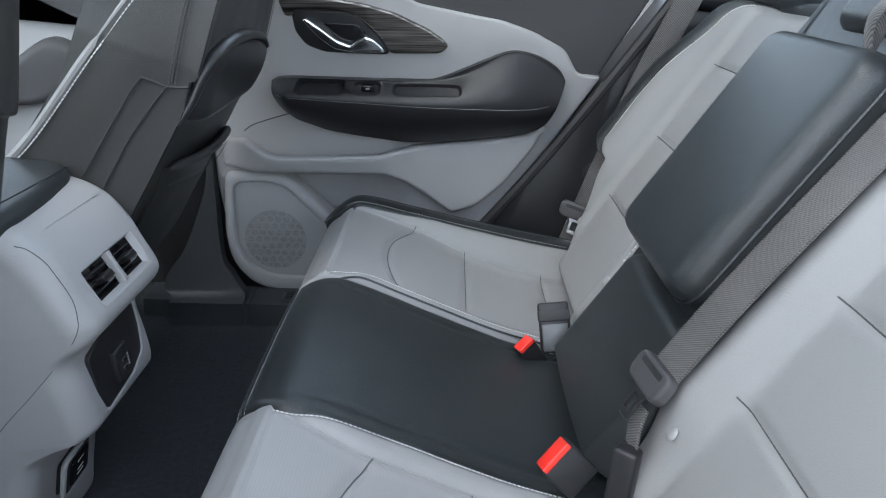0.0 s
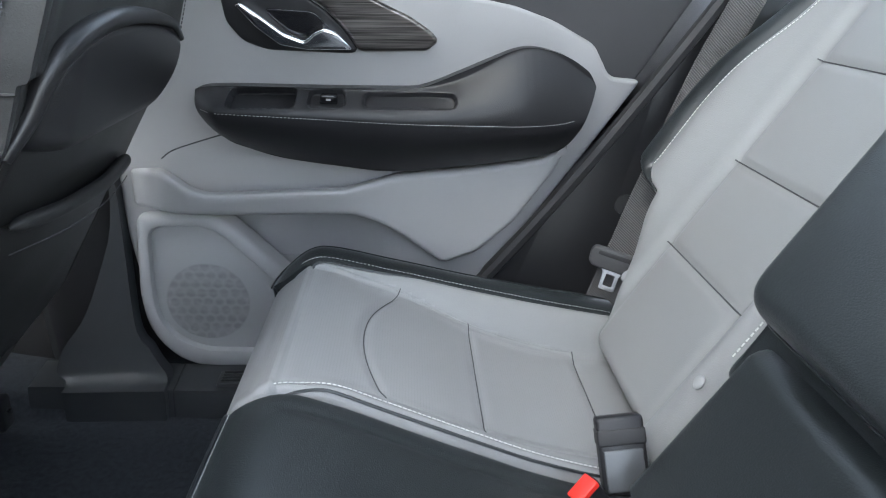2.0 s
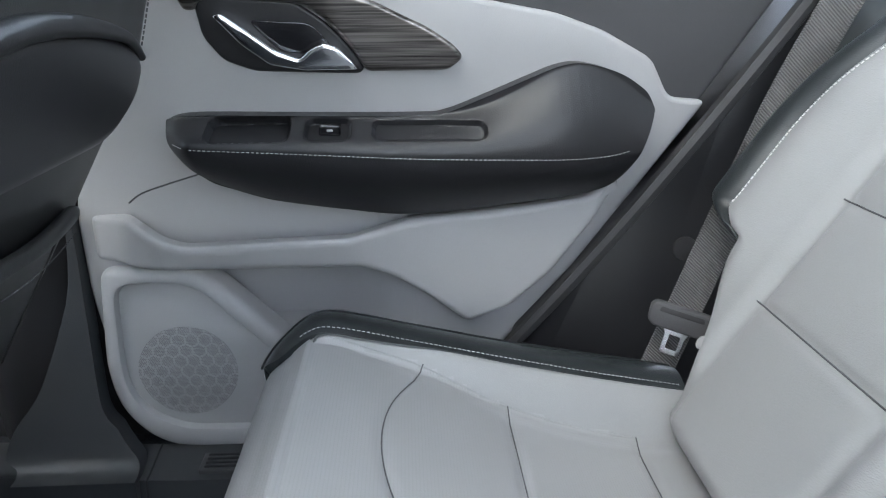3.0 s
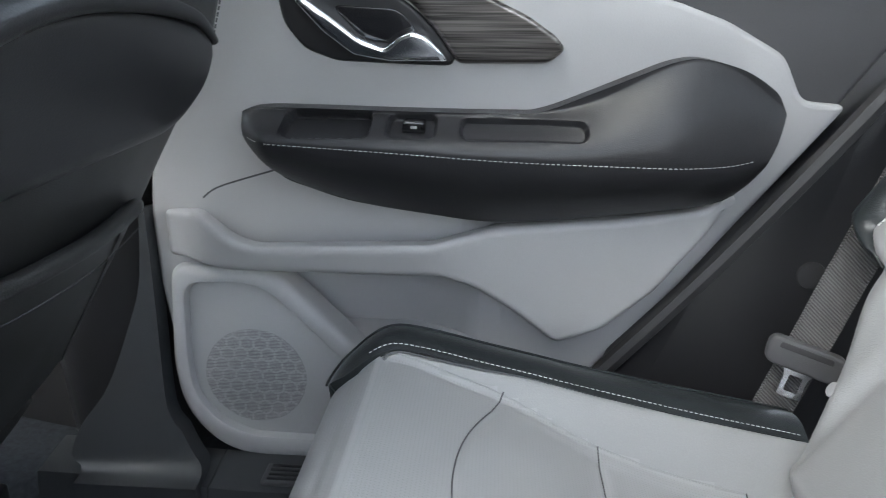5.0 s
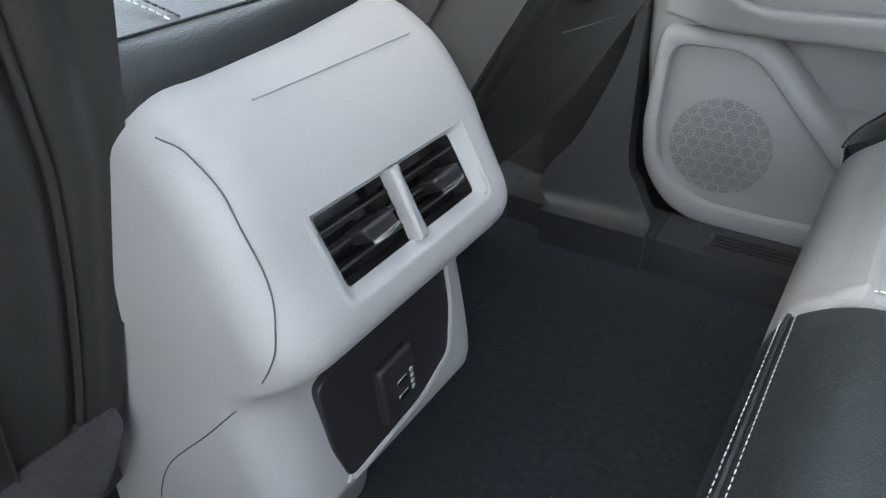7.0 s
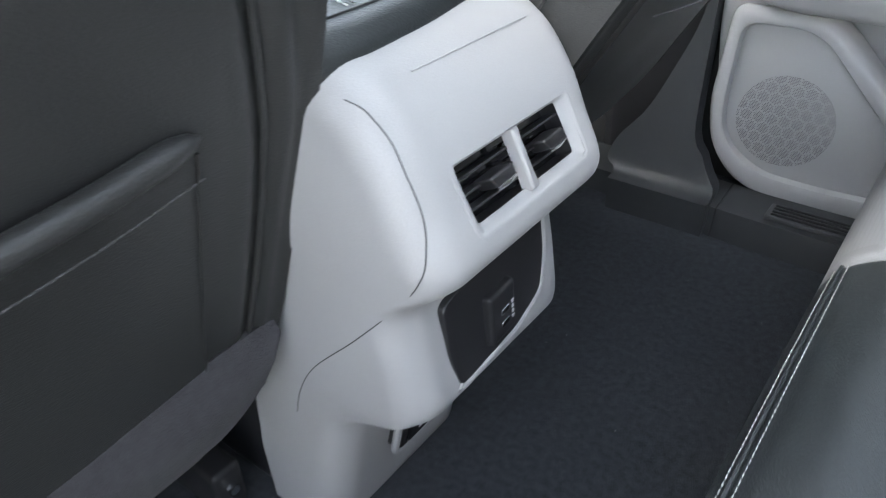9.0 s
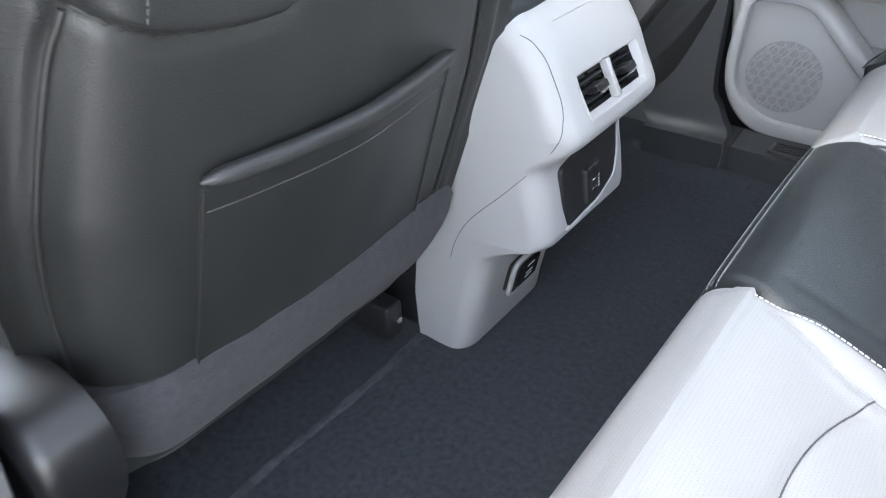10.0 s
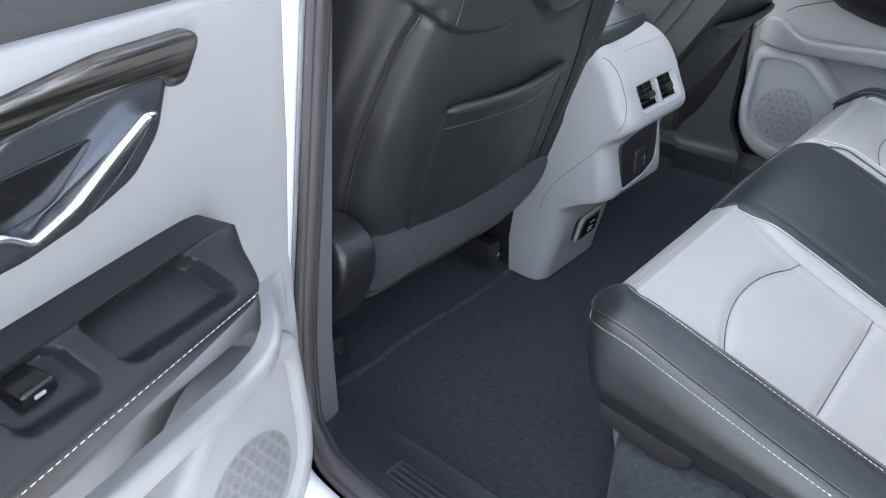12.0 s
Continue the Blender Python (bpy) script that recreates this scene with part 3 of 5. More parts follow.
def rear_seat(side, label):
    seat = thing("rear_seat", (0.2, side * 0.33, 0.05), label, "rear seat", "rear bench")
    base = lambda s, y: Vector((min(max(cush(s)[0], 0.05), 0.46), side * y, 0.09))

    # grey cushion, cut into the panels between its seams
    bm = slab(lambda u, v: grey_top(u, edge_in(cush(u)[0]) * (1 - v) + edge_out(cush(u)[0]) * v, side), lambda u, v: base(u, edge_in(0.1) * (1 - v) + edge_out(0.1) * v), 190, 84)
    def panel_of(c):
        x, y = c.x, abs(c.y)
        if c.z < (0.255 if x < 0.05 else 0.17) or y < seam_in(x) or y > seam_out(x):
            return "cushion"
        return "front_panel" if x < arc_x(y) else "middle_panel" if x < SEAM_MID else "rear_panel" if x < SEAM_REAR else "cushion"

    cuts, whole = split(bm, panel_of)
    cushion = keep_normals(part("cushion", cuts.pop("cushion"), GREY, seat, "light grey leather cushion"), whole)
    for nm, piece in sorted(cuts.items()):
        keep_normals(part(nm, piece, PERF, cushion, "perforated light grey leather"), whole)

    def over(x, y, up=0.0010):
        s = float(np.interp(x, [p[0] for p in CUSH[60:]], CUSH_S[60:])) if x > 0.03 else float(np.interp(x, [p[0] for p in CUSH[48:64]], CUSH_S[48:64]))
        return grey_top(s, y, side) + Vector((0, 0, up))

    for nm, pts in (("seam", [over(arc_x(y), y) for y in np.linspace(seam_in(0.14), seam_out(0.14), 40)]), ("seam", [over(SEAM_MID, y) for y in np.linspace(seam_in(0.24), seam_out(0.24), 40)]),
                    ("seam", [over(SEAM_REAR, y) for y in np.linspace(seam_in(0.38), seam_out(0.38), 40)]),
                    ("seam", [over(x, seam_out(x), 0.0008) for x in np.linspace(0.05, SEAM_REAR, 60)]), ("seam", [over(x, seam_in(x), 0.0008) for x in np.linspace(0.05, SEAM_REAR, 60)])):
        part(nm, tube(pts, 0.0007, 5), GREY if abs(pts[0].x - pts[-1].x) > 0.2 else SEAM, cushion)
    # black outer bolster: a crowned top band, a rounded front corner and a side that hangs to the base

    def rim(s):
        """The outer top edge: its place and the way it faces."""
        e = edge_out(0.0)
        if s < 0.24:
            a = s / 0.24 * math.pi / 2
            x, y, nx, ny = 0.050 - 0.062 * math.cos(a), e + 0.004 + (0.054 + edge_out(0.05) - e) * math.sin(a), -math.cos(a), math.sin(a)
        else:
            x = 0.050 + 0.40 * (s - 0.24) / 0.76
            y, nx, ny = edge_out(x) + 0.058, 0.0, 1.0
        z = edge_z(x) - 0.006 + 0.004 * smoothstep(0.2, 0.42, x)
        return Vector((x, side * y, z)), Vector((nx, side * ny, 0))

    def bol(u, v):
        p, n = rim(u)
        if v < 0.5:
            t = v / 0.5
            xi = max(-0.010, p.x if u > 0.24 else -0.010 + 0.060 * u / 0.24)
            q = Vector((xi, side * edge_out(xi), edge_z(xi) - 0.003))
            return q.lerp(p, t) + Vector((0, 0, 0.008 * math.sin(math.pi * t) * smoothstep(0.0, 0.1, u)))
        t = (v - 0.5) / 0.5
        drop = max(0.01, p.z - 0.202)
        out = 0.020 * math.sin(min(1.0, t * 2.2) * math.pi / 2) - 0.022 * max(0.0, t - 0.7) / 0.3
        return p + Vector((-n.x * 0.030 * t * t, n.y * out, -drop * t ** 1.25))

    bolster = part("bolster", slab(bol, lambda u, v: Vector((min(max(rim(u)[0].x, 0.06), 0.45), side * (edge_out(0.1) + 0.002 + v * 0.035), 0.17)), 110, 44), BLACK, seat, "black leather side bolster")
    xs = np.linspace(0.035, 0.44, 90)
    pipe = [over(x, edge_out(x) - 0.001, 0.0) for x in xs]
    part("piping", tube(pipe, 0.0016, 6), BLACK, seat)
    part("stitching", stitches([bol(u, 0.055) + Vector((0, 0, 0.0008)) for u in np.linspace(0.14, 0.99, 120)], 0.0052, 0.00042, 0.58), THREAD, bolster, "pale thread")
    out_line = [rim(u)[0] + rim(u)[1] * 0.002 + Vector((0, 0, 0.0005)) for u in np.linspace(0.0, 1.0, 130)]
    part("side_piping", tube(out_line, 0.0014, 6), BLACK, bolster)
    part("side_stitching", stitches([bol(u, 0.57) + rim(u)[1] * 0.0006 for u in np.linspace(0.0, 1.0, 130)], 0.0054, 0.0003, 0.5), THREAD, bolster, "pale thread")
    cover = [(0.035, 0.215), (0.04, 0.185), (0.12, 0.165), (0.155, 0.175), (0.16, 0.215)]
    part("hinge_cover", plate(rounded(cover, 0.012), lambda a, b, d: Vector((a, side * d, b)), 0.50, 0.530, 0.006), DARK, seat, "dark plastic hinge cover")
    pin = [over(x, edge_in(x) + 0.002, -0.004 + 0.008 * smoothstep(0.03, 0.09, x)) for x in xs]
    part("inner_piping", tube(pin, 0.0016, 6), BLACK, seat)
    part("inner_stitching", stitches([over(x, edge_in(x) + 0.009, 0.0018) for x in xs], 0.005, 0.0006), THREAD, cushion, "pale thread")

    # backrest
    def rim_in(w):
        return (0.160 if side > 0 else 0.122) + 0.012 * smoothstep(0.02, 0.2, w)

    def rim_out(w):
        return 0.455 + 0.055 * smoothstep(0.0, 0.17, w) + 0.040 * smoothstep(0.185, 0.215, w) - 0.050 * smoothstep(0.30, 0.50, w) - 0.05 * smoothstep(0.47, 0.56, w) ** 2

    def b_in(w):
        return (0.230 if side > 0 else 0.204) + 0.005 * smoothstep(0.1, 0.4, w)

    def b_out(w):
        return 0.446 + 0.006 * smoothstep(0.3, 0.0, w)

    def face(w, y):
        n = 0.030
        n += 0.016 * smoothstep(b_in(w) + 0.01, b_in(w) - 0.03, y) + 0.012 * smoothstep(b_out(w) - 0.01, b_out(w) + 0.01, y)
        n += (0.026 if side < 0 else 0.0) * smoothstep(b_in(w) + 0.02, b_in(w) - 0.02, y) * smoothstep(0.02, 0.12, w)
        n += 0.034 * smoothstep(b_out(w), b_out(w) + 0.08, y) * smoothstep(0.05, 0.21, w)
        n += groove(y - b_in(w), 0.009, 0.004) + groove(y - b_out(w), 0.009, 0.004)
        inside = smoothstep(b_in(w), b_in(w) + 0.02, y) * smoothstep(b_out(w), b_out(w) - 0.02, y)
        for cut in (0.146, 0.275, 0.421):
            n += inside * groove(w - cut)
        n += inside * 0.005 * math.sin(math.pi * w / 0.5)
        e = min(y - rim_in(w), 0.550 - w, w + 0.035)
        n -= 0.05 * max(0.0, 1 - e / 0.035) ** 2.2 + (0.012 if w < 0.19 else 0.003) * max(0.0, 1 - (rim_out(w) - y) / 0.02) ** 2
        return n

    def back_pt(w, y, up=0.0):
        return BACK_O + BACK_U * w + Vector((0, side * y, 0)) + BACK_N * (face(w, y) + up)

    def grey_end(w):
        """Where the grey meets the black outer wing."""
        return rim_out(w) - 0.012 * smoothstep(0.192, 0.225, w)

    bm = slab(lambda u, v: back_pt(-0.03 + u * 0.58, rim_in(-0.03 + u * 0.58) * (1 - v) + grey_end(-0.03 + u * 0.58) * v),
              lambda u, v: BACK_O + BACK_U * (-0.03 + u * 0.56) + Vector((0, side * (0.165 + v * 0.32), 0)) - BACK_N * 0.05, 130, 90)
    back = part("backrest", bm, GREY, seat, "light grey leather backrest")
    for cut in (0.146, 0.275, 0.421):
        part("seam", tube([back_pt(cut, y, 0.0006) for y in np.linspace(b_in(cut), b_out(cut), 30)], 0.0009, 5), SEAM, back)
    # black outer wing: a padded roll along the grey edge, thin at its lower end
    bm, rings = bmesh.new(), []
    for u in np.linspace(0.0, 1.0, 60):
        w = 0.186 + 0.374 * u
        k = math.sqrt(1 - (1 - min(1.0, u / 0.12)) ** 2)
        hw, hn = 0.004 + 0.024 * k, 0.006 + 0.020 * k
        c = back_pt(w, grey_end(w), 0.003) + Vector((0, side * (hw - 0.002), 0)) - BACK_N * hn * 0.72
        rings.append([bm.verts.new(c + Vector((0, side * hw * math.cos(a), 0)) + BACK_N * hn * math.sin(a)) for a in np.linspace(0, 2 * math.pi, 22, endpoint=False)])
    for r0, r1 in zip(rings, rings[1:]):
        for i in range(22):
            bm.faces.new((r0[i], r0[(i + 1) % 22], r1[(i + 1) % 22], r1[i]))
    bm.faces.new(rings[0])
    bm.faces.new(rings[-1])
    part("edge_bolster", bm, BLACK, seat, "black leather edge")
    part("inner_stitching", stitches([back_pt(w, rim_in(w) + 0.012, 0.001) for w in np.linspace(0.10, 0.53, 80)], 0.006, 0.0007), THREAD, back, "pale thread")
    ln = [back_pt(w, grey_end(w) - 0.004, 0.001) for w in np.linspace(0.215, 0.53, 70)]
    part("edge_stitching", stitches(ln, 0.005, 0.0007), THREAD, back, "pale thread")
    roll = rounded([(0.535, rim_in(0.5) + 0.01), (0.535, 0.50), (0.60, 0.47), (0.60, rim_in(0.5) + 0.01)], 0.02)
    part("top_edge", plate(roll, lambda a, b, d: BACK_O + BACK_U * a + Vector((0, side * b, 0)) + BACK_N * d, -0.06, 0.006, 0.02, 5), BLACK, seat, "black leather top edge")
    for wv, yv in ((0.075, 0.19), (0.075, 0.47)):
        bm = bmesh.new()
        bmesh.ops.create_uvsphere(bm, u_segments=16, v_segments=8, radius=0.008)
        m = Matrix.Translation(back_pt(wv, yv, 0.0005)) @ BACK_N.to_track_quat("Z", "Y").to_matrix().to_4x4() @ Matrix.Diagonal((1, 1, 0.35, 1))
        bm.transform(m)
        part("button", bm, TRIM, back, "pale round button")
    return seat


LEAN_BACK = radians(33.5)
BACK_O = Vector((0.44, 0, 0.22))
BACK_U = Vector((math.sin(LEAN_BACK), 0, math.cos(LEAN_BACK)))
BACK_N = Vector((-math.cos(LEAN_BACK), 0, math.sin(LEAN_BACK)))
tagged(part("seat_base", plate(rounded([(0.055, -0.525), (0.50, -0.525), (0.50, 0.525), (0.055, 0.525)], 0.04), lambda a, b, d: Vector((a, b, d)), 0.0, 0.165, 0.02), CARPET), "dark carpeted base under the rear bench", "seat base", kind="structure")
rear_seat(1, "light grey leather outer rear seat by the closed door")
rear_seat(-1, "light grey leather outer rear seat by the open door")

# black middle seat with its folded armrest
mid = thing("middle_seat", (0.2, 0, 0.05), "black leather middle seat with its armrest folded up", "middle seat", "rear bench")


def mid_top(u, v):
    x, z = cush(u)
    y = -edge_in(x) + 2 * edge_in(x) * v
    t = abs(y) / edge_in(x)
    d = 0.006 * (1 - t * t) - 0.008 * max(0.0, (t - 0.93) / 0.07) ** 2
    d += groove(t - 0.80, 0.03, 0.002) * smoothstep(0.03, 0.08, x)
    return Vector((x, y, z + d + 0.0012 * noise.noise((x * 10, y * 10, 5))))


part("cushion", slab(mid_top, lambda u, v: Vector((min(max(cush(u)[0], 0.05), 0.46), -0.158 + 0.316 * v, 0.09)), 150, 70), BLACK, mid, "smooth black leather cushion")
FRONT_S = CUSH_S[min(range(len(CUSH)), key=lambda k: abs(CUSH[k][0] + 0.006) + abs(CUSH[k][1] - 0.302))]
fr = [mid_top(FRONT_S, v) + Vector((-0.001, 0, 0.001)) for v in np.linspace(0.01, 0.99, 80)]
part("front_piping", tube(fr, 0.0018, 6), BLACK, mid)
for dx, dz in ((0.004, 0.002), (-0.0035, -0.005)):
    part("front_stitching", stitches([p + Vector((dx, 0, dz)) for p in fr], 0.0052, 0.0004, 0.58), THREAD, mid, "pale thread")


def back_local(w, y, n):
    return BACK_O + BACK_U * w + Vector((0, y, 0)) + BACK_N * n



def lower_pad(u, v):
    """A full, soft pad under the armrest, rounded off on all sides."""
    w, t = -0.03 + 0.197 * u, 2 * v - 1
    roll = max(0.0, (u - 0.80) / 0.20) ** 2.5 * 0.055 + max(0.0, (abs(t) - 0.80) / 0.20) ** 2.5 * 0.06
    return back_local(w, 0.150 * t, 0.070 + 0.006 * (1 - t * t) - roll)


part("lower_back", slab(lower_pad, lambda u, v: back_local(-0.03 + 0.19 * u, 0.148 * (2 * v - 1), -0.03), 40, 60), BLACK, mid, "black leather lower backrest")
part("back_shell", plate(rounded([(0.10, -0.140), (0.10, 0.160), (0.46, 0.166), (0.47, 0.215), (0.60, 0.215), (0.60, -0.140)], 0.015), lambda a, b, d: back_local(a, b, d), -0.05, 0.058, 0.014, 4), BLACK, mid)
ARM_OUT = rounded([(0.170, -0.122), (0.170, 0.126), (0.470, 0.130), (0.470, -0.122)], 0.035, 8)


def arm_at(a, b, d):
    """The armrest's face swells a little towards its middle."""
    return back_local(a, b, d + 0.008 * math.cos(b / 0.125 * 1.2) * smoothstep(0.09, 0.12, d))


part("shell_stitching", stitches([back_local(w, 0.158, 0.0588) for w in np.linspace(0.12, 0.455, 70)], 0.006, 0.0008), THREAD, mid, "pale thread")
arm = part("armrest", plate(ARM_OUT, arm_at, 0.02, 0.120, 0.021, 8), BLACK, mid, "folded black leather armrest")
for up, out in ((0.094, 0.0012), (0.056, 0.0012)):
    edge = [back_local(q[0], q[1], up) for q in inset(ARM_OUT, -out)]
    part("armrest_piping", tube(edge + edge[:1], 0.0022, 6), BLACK, arm)
part("headrest", plate(rounded([(0.505, -0.13), (0.505, 0.125), (0.64, 0.115), (0.64, -0.12)], 0.03, 8), lambda a, b, d: back_local(a, b, d), -0.05, 0.075, 0.022, 6), BLACK, mid, "low black headrest")
loop = spline([back_local(0.470, -0.052, 0.095), back_local(0.497, -0.056, 0.118), back_local(0.530, -0.054, 0.112), back_local(0.528, -0.034, 0.100), back_local(0.475, -0.034, 0.085)], 6)
part("pull_strap", tube(loop, 0.009, 8, None, 0.2), WEB, arm, "dark fabric pull loop")


# ---- centre console ----
CON = [(-0.62, 0.515), (-0.40, 0.505), (-0.285, 0.488), (-0.235, 0.468), (-0.207, 0.436), (-0.190, 0.400), (-0.174, 0.368), (-0.178, 0.350), (-0.196, 0.335), (-0.212, 0.315),
       (-0.206, 0.275), (-0.200, 0.235), (-0.205, 0.218), (-0.235, 0.205), (-0.272, 0.180), (-0.286, 0.150), (-0.298, 0.100), (-0.310, 0.045), (-0.318, 0.008), (-0.34, 0.004)]
CONS = resample(spline(CON, 6), 0.006)
CON_Y = 0.005


def con_half(z):
    return lerp([(0.0, 0.102), (0.1, 0.102), (0.22, 0.104), (0.33, 0.108), (0.40, 0.112), (0.5, 0.110)], z)


console = thing("centre_console", (-0.4, 0, 0.0), "light grey rear end of the centre console", "centre console")


def con_rear(u, v):
    i = u * (len(CONS) - 1)
    k = min(int(i), len(CONS) - 2)
    x, z = CONS[k] * (1 - i + k) + CONS[k + 1] * (i - k)
    t = 2 * v - 1
    nx = np.array(CONS[min(k + 1, len(CONS) - 1)]) - np.array(CONS[max(k - 1, 0)])
    nx = np.array([-nx[1], nx[0]]) / (np.linalg.norm(nx) + 1e-9)
    r = 0.030
    h = con_half(z)
    over = max(0.0, abs(t) * h - (h - r)) / r
    a = over * math.pi / 2
    y = math.copysign(min(abs(t) * h, h - r) + r * math.sin(a), t)
    d = r * (1 - math.cos(a))
    return Vector((x - abs(nx[0]) * d * 1.0, CON_Y + y, z - max(0.0, nx[1]) * d))


def con_front(u, v):
    p = con_rear(u, v)
    z = p.z
    x = lerp([(0.0, -0.395), (0.1, -0.40), (0.18, -0.39), (0.25, -0.38), (0.33, -0.37), (0.41, -0.36), (0.46, -0.36), (0.52, -0.37)], z)
    return Vector((min(x, p.x - 0.03), p.y, max(0.0, z - 0.02)))


part("front_body", box(bmesh.new(), (-0.95, CON_Y - 0.094, 0.0), (-0.37, CON_Y + 0.094, 0.495), 0.02), DARK, console, "black console body between the front seats")
VO = Vector((-0.1885, CON_Y + 0.003, 0.398))
VD = Vector((0.45, 0, -0.893))
VN = Vector((0.893, 0, 0.45))
shell = slab(con_rear, con_front, 150, 60)
# the opening for the vents
gone = [f for f in shell.faces if abs((f.calc_center_median() - VO).dot(VN)) < 0.012 and abs((f.calc_center_median() - VO).dot(VD)) < 0.0255 and abs(f.calc_center_median().y - VO.y - 0.001) < 0.0670 and not (abs((f.calc_center_median() - VO).dot(VD)) > 0.021 and abs(f.calc_center_median().y - VO.y - 0.001) > 0.062)]
bmesh.ops.delete(shell, geom=gone, context="FACES")
body = part("body", shell, TRIM, console, "light grey moulded shell")
lid = plate(rounded([(-0.66, -0.106), (-0.66, 0.118), (-0.280, 0.108), (-0.264, 0.080), (-0.254, 0.0), (-0.250, -0.075), (-0.258, -0.106)], 0.022), lambda a, b, d: Vector((a, b, d + lerp([(-0.66, 0.517), (-0.40, 0.507), (-0.25, 0.478)], a))), -0.016, 0.014, 0.014, 6)
lid_ob = part("armrest_lid", lid, BLACK, console, "black leather armrest lid")
for y in (-0.052, -0.046):
    part("lid_stitching", stitches([Vector((x, y, lerp([(-0.66, 0.5315), (-0.40, 0.5215), (-0.25, 0.4925)], x))) for x in np.linspace(-0.62, -0.275, 60)], 0.005, 0.0006), THREAD if y < -0.05 else SEAM, lid_ob)
part("lid_seam", tube([Vector((-0.272, y, 0.4966)) for y in np.linspace(-0.09, 0.09, 12)], 0.0009, 6), RUBBER, lid_ob)

# the vent field: a sunk frame, two black wells with slats and a thumb tab each
def vent_at(a, b, d):
    """a: across, b: down the face, d: out of it."""
    return VO + Vector((0, a, 0)) + VD * b + VN * d


VENT = [(-0.060, -0.0195), (0.060, -0.0195), (0.062, 0.0195), (-0.058, 0.0195)]
vent = part("air_vent", plate(rounded(VENT, 0.003), vent_at, -0.030, -0.020, 0.001), GLOSS, console, "twin black air vent")
oo, ii = rounded([(-0.071, -0.0295), (0.071, -0.0295), (0.073, 0.0285), (-0.069, 0.0285)], 0.010), rounded(VENT, 0.003)
bm = bmesh.new()
rings = [[bm.verts.new(vent_at(q[0], q[1], d)) for q in o] for o, d in ((oo, -0.003), (oo, 0.0006), (inset(oo, 0.002), 0.0010), (inset(oo, 0.0035), 0.0004), (inset(ii, -0.001), -0.0050), (ii, -0.0062))]
for r0, r1 in zip(rings, rings[1:]):
    for i in range(len(r0)):
        bm.faces.new((r0[i], r0[(i + 1) % len(r0)], r1[(i + 1) % len(r0)], r1[i]))
part("vent_frame", bm, TRIM, vent, "light grey sunk frame")
bm = bmesh.new()
rings = [[bm.verts.new(vent_at(q[0], q[1], d)) for q in ii] for d in (-0.0064, -0.026)]
for i in range(len(ii)):
    bm.faces.new((rings[0][i], rings[0][(i + 1) % len(ii)], rings[1][(i + 1) % len(ii)], rings[1][i]))
part("well", bm, DARK, vent, "black well behind the slats")
bm = plate(rounded([(-0.0035, -0.0215), (0.0040, -0.0215), (0.0040, 0.0215), (-0.0035, 0.0215)], 0.001), vent_at, -0.0085, 0.0015, 0.0025)
part("vent_divider", bm, TRIM, vent, "light grey divider")
for c0, c1 in ((-0.0595, -0.0035), (0.0040, 0.0615)):
    for b in (-0.0105, 0.0, 0.0105):
        part("slat", plate([(c0 + 0.0005, b - 0.0010), (c1 - 0.0005, b - 0.0010), (c1 - 0.0005, b + 0.0010), (c0 + 0.0005, b + 0.0010)], vent_at, -0.018, -0.0075, 0.0008, 3), DARK, vent)
    cm = (c0 + c1) / 2 + 0.002
    part("thumb_tab", plate(rounded([(cm - 0.013, -0.003), (cm + 0.013, -0.004), (cm + 0.014, 0.005), (cm - 0.008, 0.006)], 0.003), vent_at, -0.012, 0.003, 0.002, 4), SATIN, vent)
    part("tab_trim", tube([vent_at(cm - 0.0085, 0.0058, 0.0015), vent_at(cm + 0.003, 0.0060, 0.0025), vent_at(cm + 0.0135, 0.0046, 0.0015)], 0.0016, 8), CHROME, vent, "chrome edge")
part("crease", tube([Vector((-0.232, y, 0.4662)) for y in np.linspace(-0.05, 0.075, 12)], 0.0005, 5), TRIM, console)

# socket panel with its pale rim
PN = Vector((0.99, 0, 0.12)).normalized()


def panel_at(a, b, d):
    return Vector((-0.2065 - (b - 0.27) * 0.10, CON_Y + a, b)) + PN * d


pan = [(-0.066, 0.309), (0.063, 0.334), (0.065, 0.285), (0.057, 0.252), (0.020, 0.238), (-0.056, 0.232), (-0.064, 0.262)]
po = rounded(pan, 0.008)
panel = part("socket_panel", plate(po, panel_at, -0.02, 0.004, 0.0015), DARK, console, "black socket panel")
rim = [panel_at(q[0], q[1], 0.002) for q in inset(po, -0.002)]
part("panel_rim", tube(rim[11:34], 0.0034, 8), TRIM, console, "raised light grey rim")
usb = part("usb_socket", plate(rounded([(-0.022, 0.246), (0.012, 0.250), (0.012, 0.292), (-0.022, 0.290)], 0.004), panel_at, 0.0, 0.011, 0.004, 5), DARK, panel, "twin charging socket")
for b in (0.258, 0.269):
    part("usb_port", plate(rounded([(-0.009, b), (0.001, b + 0.001), (0.001, b + 0.0055), (-0.009, b + 0.0045)], 0.001), panel_at, 0.010, 0.0116, 0.0003), CHROME, usb, "metal port edge")
    part("usb_slot", plate(rounded([(-0.008, b + 0.0018), (0.000, b + 0.0028), (0.000, b + 0.0048), (-0.008, b + 0.0038)], 0.0005), panel_at, 0.0112, 0.0120, 0.0002), GLOSS, usb)
for b in (0.259, 0.2635, 0.268, 0.2725):
    part("mark", plate(rounded([(0.0045, b), (0.0075, b), (0.0075, b + 0.0030), (0.0045, b + 0.0030)], 0.0008), panel_at, 0.010, 0.0115, 0.0002), TRIM, usb)


def low_at(a, b, d):
    return Vector((-0.286 + (0.11 - b) * -0.22, CON_Y + a - 0.005, b)) + Vector((0.976, 0, 0.21)) * d


